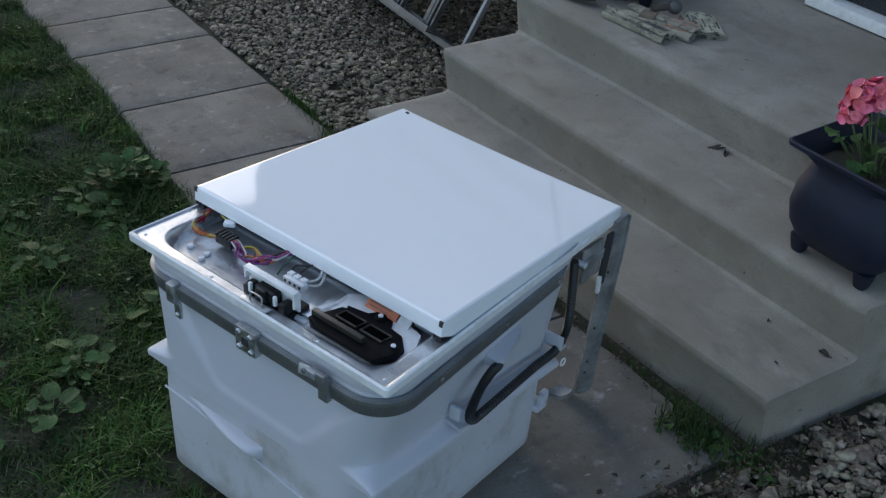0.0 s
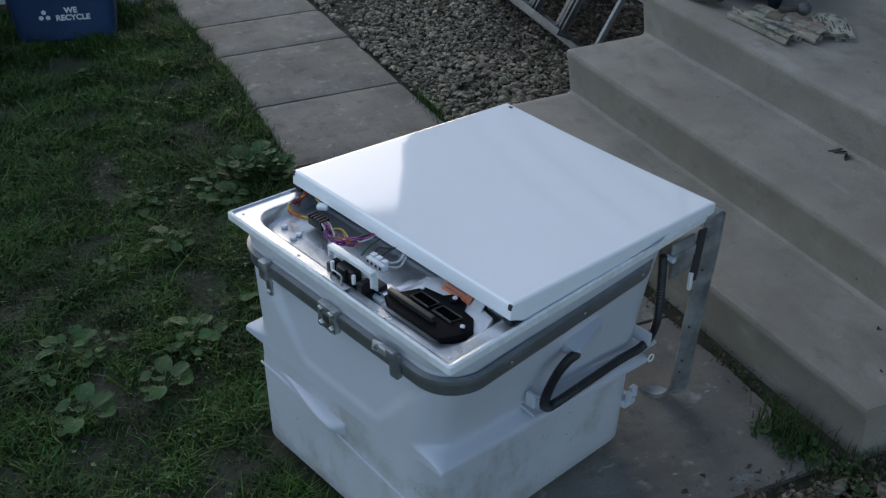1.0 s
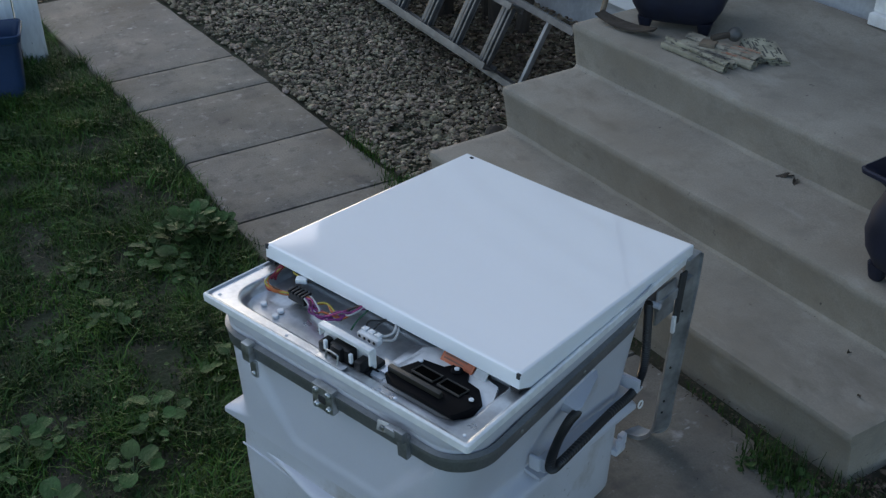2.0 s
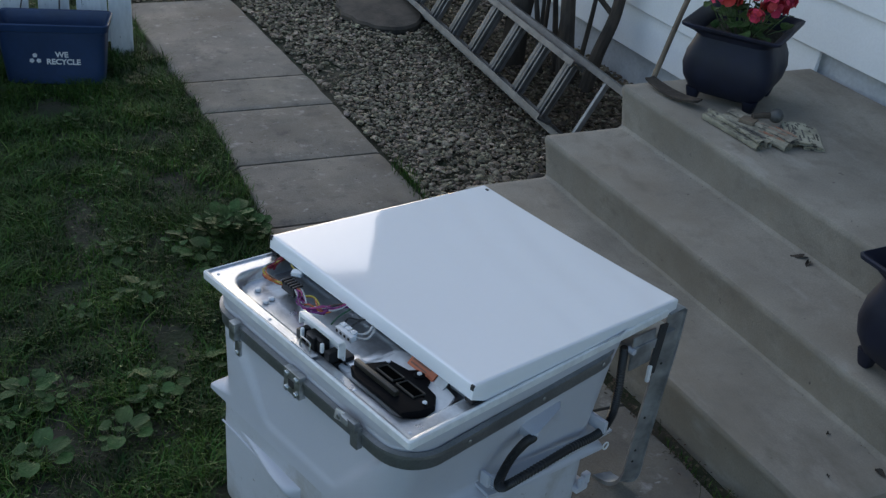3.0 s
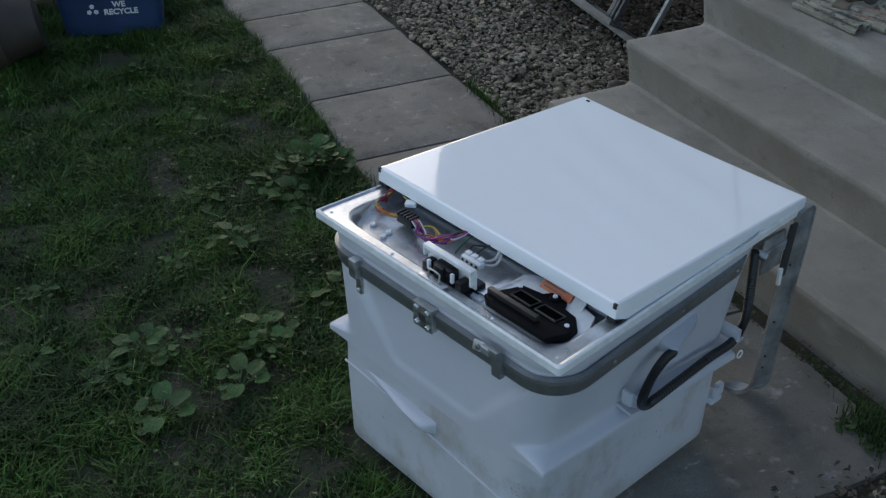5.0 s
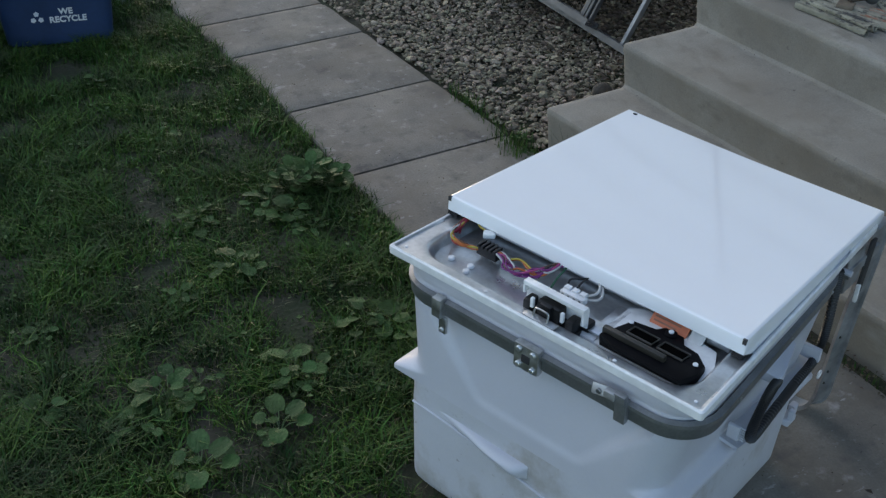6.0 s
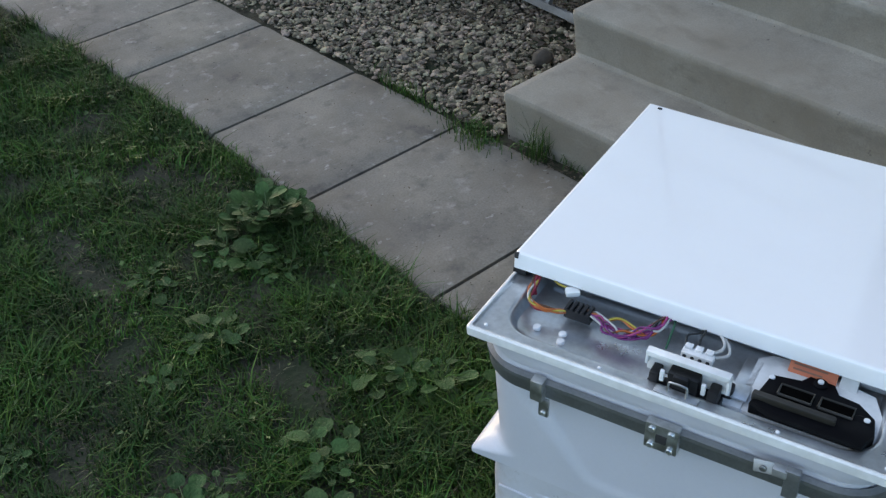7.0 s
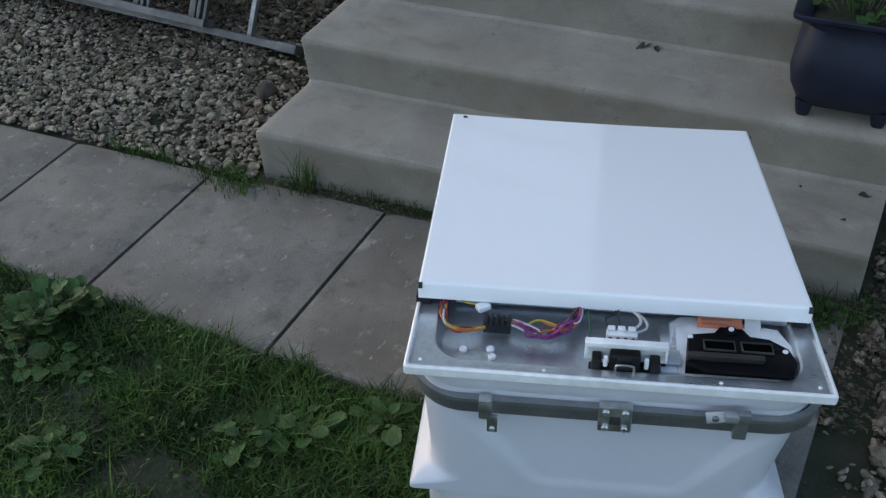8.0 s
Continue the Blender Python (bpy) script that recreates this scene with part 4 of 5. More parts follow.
def wiring():
    w = empty("wiring")
    w.parent = DISH
    cols = dict(red_wire=(0.36, 0.02, 0.05), yellow_wire=(0.62, 0.48, 0.06), orange_wire=(0.62, 0.15, 0.02), purple_wire=(0.24, 0.018, 0.20),
                pink_wire=(0.60, 0.07, 0.27), white_wire=(0.72, 0.72, 0.70), brown_wire=(0.16, 0.07, 0.035), green_wire=(0.03, 0.16, 0.08), black_wire=(0.02, 0.02, 0.02))
    mats = {k: material(k, tuple(0.7 * q for q in c), 0.5, scale=30) for k, c in cols.items()}
    r = random.Random(4)
    def run(name, pts, jitter=0.003, rad=0.0017):
        q = [(p[0] + r.uniform(-jitter, jitter), p[1] + r.uniform(-jitter, jitter), p[2] + r.uniform(0, jitter)) for p in pts]
        part("wire", tube(q, rad, 6, 7), mats[name], w, name.replace("_", " "))
    a = [(0.040, 0.185, 0.532), (0.040, 0.150, 0.536), (0.043, 0.118, 0.534), (0.052, 0.100, 0.531), (0.072, 0.094, 0.528), (0.098, 0.100, 0.528), (0.110, 0.108, 0.530)]
    for c in ("red_wire", "yellow_wire", "orange_wire", "brown_wire", "orange_wire", "white_wire", "orange_wire"):
        run(c, a, 0.005)
    for k in range(6):
        run("red_wire", [(0.034, 0.20, 0.535), (0.038, 0.165, 0.540), (0.042, 0.140, 0.536), (0.042, 0.120, 0.526)], 0.007, 0.0024)
    b = [(0.140, 0.112, 0.530), (0.158, 0.108, 0.530), (0.178, 0.098, 0.527), (0.202, 0.097, 0.527), (0.226, 0.108, 0.531), (0.240, 0.124, 0.537), (0.250, 0.160, 0.540)]
    for c in ("purple_wire", "pink_wire", "purple_wire", "white_wire", "orange_wire", "purple_wire", "pink_wire", "purple_wire", "white_wire", "brown_wire", "purple_wire"):
        run(c, b, 0.0085)
    for c in ("orange_wire", "yellow_wire"):
        run(c, [(0.165, 0.104, 0.532), (0.188, 0.118, 0.536), (0.208, 0.112, 0.535), (0.226, 0.106, 0.532)], 0.003)
    run("green_wire", [(0.252, 0.18, 0.538), (0.258, 0.140, 0.540), (0.262, 0.118, 0.536), (0.262, 0.102, 0.526)])
    run("black_wire", [(0.244, 0.16, 0.541), (0.240, 0.125, 0.542), (0.236, 0.104, 0.530)])
    run("black_wire", [(0.292, 0.104, 0.536), (0.288, 0.120, 0.543), (0.298, 0.140, 0.543), (0.308, 0.17, 0.540)])
    run("black_wire", [(0.310, 0.106, 0.537), (0.308, 0.125, 0.545), (0.306, 0.17, 0.540)])
    run("white_wire", [(0.330, 0.104, 0.536), (0.347, 0.116, 0.538), (0.345, 0.132, 0.542), (0.318, 0.165, 0.540)], 0.001, 0.0022)
    run("white_wire", [(0.320, 0.104, 0.538), (0.338, 0.120, 0.541), (0.334, 0.136, 0.544), (0.310, 0.165, 0.541)], 0.001, 0.0022)
    run("yellow_wire", [(0.050, 0.170, 0.536), (0.072, 0.148, 0.540), (0.092, 0.142, 0.541)], 0.001)
    bm = box(0.104, 0.146, 0.102, 0.122, 0.520, 0.537, 0.002)
    for i in range(5):
        add_box(bm, 0.106 + i * 0.0085, 0.111 + i * 0.0085, 0.101, 0.123, 0.536, 0.541, 0.001)
    part("black_connector", bm, M_BLACK, w)
    wc = part("white_connector", box(0.288, 0.334, 0.092, 0.106, 0.530, 0.542, 0.002), M_PRINT, w)
    for i in range(3):
        part("locking_tab", box(0.290 + i * 0.015, 0.301 + i * 0.015, 0.100, 0.110, 0.541, 0.546, 0.001), M_PRINT, wc)
    discs("socket_hole", [(0.294 + i * 0.0112, 0.0918, 0.536) for i in range(4)], 0.0030, 0.0012, (0, -1, 0), M_DARKIN, wc, 8)
    part("plug", box(0.090, 0.112, 0.132, 0.148, 0.534, 0.544, 0.004, Matrix.Translation((0.101, 0.14, 0.54)) @ Matrix.Rotation(0.6, 4, 'Z') @ Matrix.Translation((-0.101, -0.14, -0.54))), M_WHITE, w)


wiring()

# outer door panel, lying loose on the pan, front edge raised
TILT = math.atan2(0.050, 0.565)


def door_panel():
    p = empty("door_panel", Matrix.Translation((0.0, 0.147, 0.573)) @ Matrix.Rotation(-TILT, 4, 'X'))
    p.parent = DISH
    bm = bmesh.new()
    L, W = 0.590, 0.572
    rings = []
    for o, z, r in ((0.0, -0.028, 0.002), (0.0, -0.0045, 0.002), (0.0012, -0.0018, 0.002), (0.0036, -0.0004, 0.003), (0.0055, 0.0, 0.003), (0.0075, 0.0, 0.004), (0.03, 0.0, 0.01)):
        rings.append(rrect(o, L - o, o, W - o, max(r, 0.0015), z, 3, 16, 16))
    vs = loft(bm, rings, True, False, True)
    for v in bm.verts:
        # deeper skirt along the sides, a slight hollow along the far edge, and the racked far corner
        if v.co.z < -0.02 and v.co.y > 0.004:
            v.co.z -= 0.016 * (1 - min(1, v.co.y / W))
        b = min(1, max(0, v.co.y / W))
        a = v.co.x / L
        if v.co.z > -0.006:
            v.co.z -= 0.0035 * math.sin(math.pi * min(1, max(0, a))) * smooth01((v.co.y - 0.3) / 0.27)
        v.co.x -= 0.034 * a * b + 0.010 * (1 - a) * b
        v.co.y += 0.004 * a * b + 0.014 * b
        v.co.z -= 0.008 * a * b
    sh = part("sheet", bm, M_ENAMEL, p, "glossy white enamelled sheet")
    part("fold", box(0.012, L - 0.012, 0.004, 0.022, -0.0285, -0.0265, 0.0005), M_ENAMEL, p)
    for u0, u1 in ((-0.004, 0.018), (L - 0.022, L - 0.003)):
        part("end_block", box(u0, u1, 0.006, 0.035, -0.042, -0.0275, 0.002), M_BLACK, p)
    part("corner_notch", box(0.0005, 0.007, -0.0012, 0.003, -0.010, -0.0005, 0.0004), M_DARKIN, p)
    part("corner_notch", box(L - 0.007, L - 0.0005, -0.0012, 0.003, -0.010, -0.0005, 0.0004), M_DARKIN, p)
    part("corner_notch", box(0.012, 0.020, W - 0.004, W + 0.0012, -0.004, 0.0012, 0.0004), M_DARKIN, p)
    t = part("warning_label", box(0.426, 0.492, 0.020, 0.024, -0.058, -0.026, 0.0005, Matrix.Translation((0, 0.02, -0.03)) @ Matrix.Rotation(-0.7, 4, 'X') @ Matrix.Translation((0, -0.02, 0.03))), M_ORANGE, p, "orange warning label with faded print")
    bm = bmesh.new()
    mm = Matrix.Translation((0, 0.02, -0.03)) @ Matrix.Rotation(-0.7, 4, 'X') @ Matrix.Translation((0, -0.02, 0.03))
    for i in range(3):
        add_box(bm, 0.432, 0.484 - 0.006 * i, 0.0188, 0.0197, -0.038 - 0.007 * i, -0.0355 - 0.007 * i, 0, mm)
    tagged(part("print_bar", bm, M_BAR, t), kind="stuff")
    part("tag", box(0.496, 0.520, 0.020, 0.023, -0.060, -0.026, 0.0005, mm), M_PAPER, p, "white paper tag")
    part("bracket", box(0.520, 0.560, 0.018, 0.040, -0.050, -0.027, 0.002), M_STEEL, p)


door_panel()


def side_hose():
    """Black corrugated hose on the side, looping from a moulded outlet."""
    path = [(0.556, 0.345, 0.384), (0.578, 0.322, 0.383), (0.583, 0.295, 0.384), (0.586, 0.266, 0.373), (0.587, 0.245, 0.350), (0.587, 0.235, 0.325), (0.586, 0.244, 0.308), (0.584, 0.272, 0.302),
            (0.573, 0.361, 0.290), (0.561, 0.465, 0.277), (0.552, 0.541, 0.262), (0.547, 0.575, 0.266), (0.546, 0.593, 0.290), (0.545, 0.598, 0.335), (0.544, 0.596, 0.40), (0.544, 0.592, 0.45)]
    pts = spline([(x + 0.006, y, z) for x, y, z in path], 20)
    bm = bmesh.new()
    side = None
    rings = []
    for i, p in enumerate(pts):
        d = (pts[min(i + 1, len(pts) - 1)] - pts[max(i - 1, 0)]).normalized()
        side = d.orthogonal().normalized() if side is None else (side - d * side.dot(d)).normalized()
        up = d.cross(side)
        rr = 0.0082 + (0.0009 if i % 2 else -0.0008)
        rings.append([p + side * rr * math.cos(2 * math.pi * j / 10) + up * rr * math.sin(2 * math.pi * j / 10) for j in range(10)])
    loft(bm, rings, True, True, True)
    h = part("drain_hose", bm, M_RUBBER, DISH, "black corrugated drain hose")
    bm = bmesh.new()
    rings = []
    for v, hh, o in ((0.312, 0.012, 0.018), (0.322, 0.017, 0.024), (0.36, 0.016, 0.018), (0.40, 0.018, 0.012), (0.412, 0.018, 0.002)):
        z = 0.386 + 0.10 * (v - 0.312)
        x = 0.612 - 0.115 * v
        rings.append([(x - 0.05, v, z - hh), (x - 0.006 + o, v, z - hh * 0.7), (x - 0.006 + o, v, z + hh * 0.5), (x - 0.05, v, z + hh)])
    loft(bm, rings, True, True, True)
    part("outlet", bm, M_TUB, DISH)
    # serrated end of the moulded channel
    bm = box(0.556, 0.578, 0.224, 0.232, 0.304, 0.334, 0.003)
    for i in range(6):
        add_box(bm, 0.575, 0.586, 0.229, 0.234, 0.305 + i * 0.005, 0.3075 + i * 0.005, 0.0008)
    part("hose_clip", bm, M_TUB, DISH)
    # shelf that carries the hose along the side
    bm = bmesh.new()
    rings = []
    for i in range(13):
        t = i / 12
        v = 0.225 + 0.385 * t
        x = 0.602 - 0.115 * v + 0.004
        z = 0.302 - 0.055 * t
        o = 0.010 * smooth01(t * 6)
        rings.append([(x - 0.045, v, z - 0.012), (x + o, v, z - 0.017), (x + o + 0.001, v, z - 0.011), (x - 0.045, v, z - 0.004)])
    loft(bm, rings, True, True, True)
    part("hose_shelf", bm, M_TUB, DISH)
    bm = box(0.520, 0.566, 0.556, 0.566, 0.262, 0.290, 0.002)
    part("hook", bm, M_TUB, DISH)
    ring = [(0.572, 0.562 + 0.008 * math.cos(a), 0.235 + 0.008 * math.sin(a)) for a in np.linspace(0, 2 * math.pi, 15)]
    part("ring", add_tube(bmesh.new(), ring, 0.0016, 6), M_WHITE, DISH)


side_hose()


def leg_frame():
    f = empty("leg_frame", Matrix.Translation((-0.036, 0.008, 0.0)))
    f.parent = DISH
    # flat galvanised leg with a curled foot
    line = spline([(0.592, 0.725, 0.49), (0.587, 0.728, 0.40), (0.578, 0.724, 0.25), (0.572, 0.722, 0.14), (0.569, 0.722, 0.085), (0.567, 0.722, 0.052), (0.559, 0.720, 0.026), (0.542, 0.714, 0.012), (0.523, 0.708, 0.011), (0.507, 0.703, 0.015)], 6)
    bm = bmesh.new()
    rings = []
    for i, p in enumerate(line):
        d = (line[min(i + 1, len(line) - 1)] - line[max(i - 1, 0)]).normalized()
        wide = Vector((0.36, 0.93, 0)).normalized()
        thick = d.cross(wide).normalized()
        w, t = 0.021 + 0.002 * smooth01((0.10 - p.z) / 0.09), 0.0016
        rings.append([p + wide * w + thick * 0.007, p + wide * (w - 0.002) - thick * t, p - wide * (w - 0.002) - thick * t, p - wide * w + thick * 0.007,
                      p - wide * (w - 0.003) + thick * t, p + wide * (w - 0.003) + thick * t])
    loft(bm, rings, True, True, True)
    leg = part("leg", bm, M_GALV, f, "galvanised steel leg with a curled foot")
    discs("hole", [line[k] + Vector((0.0, -0.004, 0.001)) for k in (8, 14, 20, 24)], 0.003, 0.0015, (0.5, -0.8, 0.2), M_DARKIN, leg, 8)
    part("cross_bar", box(0.560, 0.600, 0.60, 0.725, 0.424, 0.446, 0.002), M_GALV, f)
    part("hinge_plate", box(0.590, 0.596, 0.60, 0.665, 0.39, 0.47, 0.003), M_GALV, f)
    part("hinge_arm", box(0.597, 0.603, 0.668, 0.69, 0.36, 0.475, 0.002, Matrix.Translation((0.6, 0.68, 0.45)) @ Matrix.Rotation(radians(-7), 4, 'X') @ Matrix.Translation((-0.6, -0.68, -0.45))), M_DARKIN, f, "dark hinge arm")
    part("spring_end", box(0.598, 0.606, 0.655, 0.664, 0.345, 0.385, 0.003), M_WHITE, f)
    part("top_plate", box(0.575, 0.600, 0.700, 0.745, 0.486, 0.491, 0.002), M_GALV, f)
    part("knob", tube([(0.588, 0.592, 0.445), (0.60, 0.592, 0.445), (0.606, 0.592, 0.445)], 0.006, 10, 3), M_TUB, f)
    part("leg", box(0.02, 0.05, 0.70, 0.703, 0.006, 0.46, 0.001), M_GALV, f)


leg_frame()


# ---- planters ----
def leaf_mesh(name, length, width, curl=0.25, mat=None, lobes=0.0, seed=0):
    """A crinkled leaf with a shallowly toothed edge and a sunken midrib."""
    bm = bmesh.new()
    rows = []
    n = 12
    for i in range(n):
        t = i / (n - 1)
        w = width * (math.sin(math.pi * (0.05 + 0.92 * t)) ** 0.5) * (1 + lobes * (1 if i % 2 else -1)) * 0.5
        z = length * (0.25 * t - curl * t * t * 1.4)
        y = length * t
        row = []
        for j in (-1, -0.6, -0.25, 0, 0.25, 0.6, 1):
            ripple = 0.10 * length * abs(j) * noise.noise(Vector((j * 2.1 + seed, t * 4.5, seed * 3.7)))
            row.append((w * j, y + 0.05 * length * noise.noise(Vector((j + seed, t * 5, 9))), z + w * 0.22 * abs(j) + ripple))
        rows.append(row)
    loft(bm, rows, False)
    return finish(bm, name, mat or M_LEAF)


LEAVES = [leaf_mesh("leaf", 0.040, 0.048, 0.26, lobes=0.045, seed=1), leaf_mesh("leaf", 0.035, 0.043, 0.42, lobes=0.06, seed=2), leaf_mesh("leaf", 0.045, 0.050, 0.20, lobes=0.04, seed=3)]


def round_leaf(length, width, cup, seed):
    """A smooth roundish leaf with a notched base, raised sides and a sunken midrib."""
    bm = bmesh.new()
    rows = []
    n = 10
    for i in range(n):
        t = i / (n - 1)
        w = 0.5 * width * math.sin(math.pi * (0.09 + 0.84 * t)) ** 0.5
        row = []
        for j in (-1, -0.7, -0.35, 0, 0.35, 0.7, 1):
            wave = 0.06 * length * abs(j) * noise.noise(Vector((j * 1.5 + seed, t * 3.0, seed * 2.3)))
            row.append((w * j * (1 + 0.07 * noise.noise(Vector((j + seed, t * 6, 4.0)))), length * (t - 0.10 * abs(j) * (1 - t)), length * (0.16 * t - cup * t * t) + w * 0.20 * j * j + wave))
        rows.append(row)
    loft(bm, rows, False)
    return finish(bm, "leaf", M_LEAF)


WEED_LEAVES = [round_leaf(0.038, 0.043, 0.22, 1), round_leaf(0.034, 0.040, 0.34, 2), round_leaf(0.043, 0.042, 0.15, 3), round_leaf(0.028, 0.032, 0.05, 4)]


def weed(seed, leaves, upright=0.0):
    """A low broad-leaved weed: a loose rosette of stalked round leaves."""
    r = random.Random(seed)
    w = empty("weed")
    stalks = bmesh.new()
    for i in range(leaves):
        a = i * 2.4 + r.uniform(-0.5, 0.5)
        rad = 0.010 + 0.052 * math.sqrt(i / leaves) * r.uniform(0.5, 1.3)
        hgt = r.uniform(0.018, 0.045) * (1.2 - 0.6 * i / leaves) * (1 + upright)
        ob = new("leaf", WEED_LEAVES[r.randrange(4)])
        s = r.uniform(0.55, 1.15)
        ob.parent = w
        ob.matrix_basis = Matrix.Translation((math.cos(a) * rad, math.sin(a) * rad, hgt)) @ Euler((r.uniform(-0.25, 0.35) + 0.5 * upright, r.uniform(-0.4, 0.4), a - math.pi / 2 + r.uniform(-0.5, 0.5))).to_matrix().to_4x4() @ Matrix.Diagonal((s, s, s, 1))
        add_tube(stalks, spline([(0, 0, -0.01), (math.cos(a) * rad * 0.5, math.sin(a) * rad * 0.5, hgt * 0.7), (math.cos(a) * rad, math.sin(a) * rad, hgt)], 3), 0.0012, 4)
    tagged(part("stem", stalks, M_STEM, w), kind="stuff")
    return tagged(w, "broad-leaved green weed growing in the patchy lawn", "weed", "weeds in the lawn")


WEEDS = [weed(1, 15), weed(2, 11), weed(3, 24, 0.8), weed(4, 9)]
# place, size, kind of weed
SPOTS = ((-0.714, -1.014, 1.1, 0), (-0.543, -1.205, 1.0, 1), (-0.102, -0.377, 1.25, 2), (-0.430, -0.384, 0.9, 3), (-0.050, -0.395, 1.0, 2), (-0.150, -0.360, 1.0, 2), (-0.232, -0.390, 1.0, 0), (-0.214, -0.480, 0.9, 1), (-0.429, -0.640, 1.0, 0),
         (-0.577, -0.687, 0.75, 3), (-0.900, -0.683, 0.7, 3), (-0.790, -1.072, 1.0, 3), (-0.957, -0.948, 0.8, 1), (-0.451, -1.062, 1.05, 0), (-0.470, -1.110, 0.8, 3), (-0.722, -1.242, 1.1, 1), (-0.230, -0.966, 1.1, 0), (-0.189, -1.018, 1.0, 3), (-0.148, -1.072, 1.0, 1),
         (-0.069, -1.208, 1.05, 0), (-0.186, -0.567, 0.7, 3), (-0.640, -1.00, 0.8, 3), (-0.371, 0.098, 0.8, 3), (-0.436, 0.517, 0.8, 1))
used = set()
for i, (x, y, s, k) in enumerate(SPOTS):
    src = WEEDS[k]
    m = pose(x, y, -0.008, 0, 0, (i * 77) % 360)
    size = (s * 0.86, s * 0.86, s * 0.75)
    if k not in used:
        used.add(k)
        src.matrix_basis = m @ Matrix.Diagonal((*size, 1))
    else:
        c = copy_thing(src, m)
        c.scale = size


FOOT_WEEDS = ((0.60, -1.86, 0.45, 0), (0.625, -1.94, 0.5, 1), (0.66, -2.01, 0.45, 3), (0.585, -1.92, 0.4, 1), (0.64, -1.89, 0.4, 3), (0.65, -2.06, 0.4, 0), (0.575, -1.84, 0.35, 3), (0.55, -0.42, 0.5, 1), (0.52, -0.50, 0.4, 3), (0.575, -0.56, 0.35, 0))
for i, (x, y, s, k) in enumerate(FOOT_WEEDS):
    c = copy_thing(WEEDS[k], pose(x, y, 0.0, 0, 0, i * 91))
    c.scale = (s * 0.8, s * 0.8, s * 0.8)
    tagged(c, "small leafy weed growing at the foot of the steps", "weed", "weeds beside the steps")


def planter(x, y, z, turn, size, tall, petal, label, flowers, seed):
    """Square bellied glazed planter on four feet, with geraniums."""
    p = empty("planter", pose(x, y, z, 0, 0, turn))
    s = size
    bm = bmesh.new()
    prof = ((0.72, 0.10), (0.86, 0.16), (0.99, 0.30), (1.04, 0.45), (1.0, 0.62), (0.90, 0.76), (0.86, 0.84), (0.90, 0.90), (1.06, 0.95), (1.12, 0.97), (1.13, 1.0), (1.09, 1.01), (0.98, 0.98), (0.84, 0.90), (0.80, 0.80))
    rings = []
    for k, h in prof:
        a = s * k / 2
        rings.append(rrect(-a, a, -a, a, a * (0.42 if h < 0.85 else 0.12), h * tall, 6, 4, 4))
    loft(bm, rings, True, True, False)
    part("pot", bm, M_POT, p, "dark navy glazed bellied pot")
    for sx in (-1, 1):
        for sy in (-1, 1):
            bm = bmesh.new()
            rr = []
            for k, h in ((0.050, 0.0), (0.060, 0.02), (0.075, 0.09), (0.085, 0.15)):
                cx, cy = sx * s * 0.33, sy * s * 0.33
                rr.append(rrect(cx - s * k, cx + s * k, cy - s * k, cy + s * k, s * k * 0.6, h * tall, 4))
            loft(bm, rr, True, True, True)
            part("foot", bm, M_POT, p)
    bm = bmesh.new()
    a = s * 0.41
    loft(bm, [rrect(-a, a, -a, a, a * 0.3, tall * 0.84, 4), rrect(-a * 0.5, a * 0.5, -a * 0.5, a * 0.5, a * 0.2, tall * 0.87, 4)], True, True, True)
    part("soil", bm, M_SOIL, p)
    tagged(p, label, "planter", "planters on the steps")
    # geranium
    r = random.Random(seed)
    g = empty("geranium", pose(x, y, z + tall * 0.86, 0, 0, turn))
    stems = bmesh.new()
    for i in range(46):
        an, rad, h = r.uniform(0, 6.28), s * 0.46 * math.sqrt(r.random()), r.uniform(0.015, 0.09)
        q = Vector((math.cos(an) * rad, math.sin(an) * rad, h))
        ob = new("leaf", LEAVES[r.randrange(3)])
        ob.parent = g
        k = r.uniform(0.55, 0.95)
        ob.matrix_basis = Matrix.Translation(q) @ Euler((r.uniform(-0.5, 0.5), r.uniform(-0.5, 0.5), an + r.uniform(-1, 1))).to_matrix().to_4x4() @ Matrix.Diagonal((k, k, k, 1))
        add_tube(stems, [(q.x * 0.5, q.y * 0.5, -0.01), (q.x * 0.8, q.y * 0.8, h * 0.6), q], 0.0016, 4)
    for fx, fy, fz, fr in flowers:
        add_tube(stems, spline([(fx * 0.4, fy * 0.4, 0), (fx * 0.8, fy * 0.8, fz * 0.6), (fx, fy, fz)], 4), 0.002, 5)
        n = 46
        a1, ct = rng.uniform(0, 6.28, n), rng.uniform(-0.35, 1, n)
        st = np.sqrt(1 - ct * ct)
        nrm = np.stack([np.cos(a1) * st, np.sin(a1) * st, ct], 1)
        c = np.array([fx, fy, fz]) + nrm * fr * rng.uniform(0.45, 1.12, n)[:, None]
        t1 = np.cross(nrm, rng.normal(size=(n, 3)))
        t1 /= np.linalg.norm(t1, axis=1)[:, None]
        t2 = np.cross(nrm, t1)
        w = fr * 0.40
        pts = np.stack([c - nrm * w * 0.3, c + t1 * w + nrm * w * 0.25, c + (t1 + t2) * 0.75 * w + nrm * w * 0.1, c + t2 * w + nrm * w * 0.3, c + (t2 - t1) * 0.7 * w + nrm * w * 0.15, c - t1 * w + nrm * w * 0.3, c - (t1 + t2) * 0.7 * w + nrm * w * 0.1, c - t2 * w + nrm * w * 0.28, c + (t1 - t2) * 0.7 * w + nrm * w * 0.12], 1)
        f = np.array([[0, k, k % 8 + 1] for k in range(1, 9)])
        fl = merged("bloom", [(pts, f)], petal, True)
        fl.parent = g
    tagged(part("stem", stems, M_STEM, g), kind="stuff")
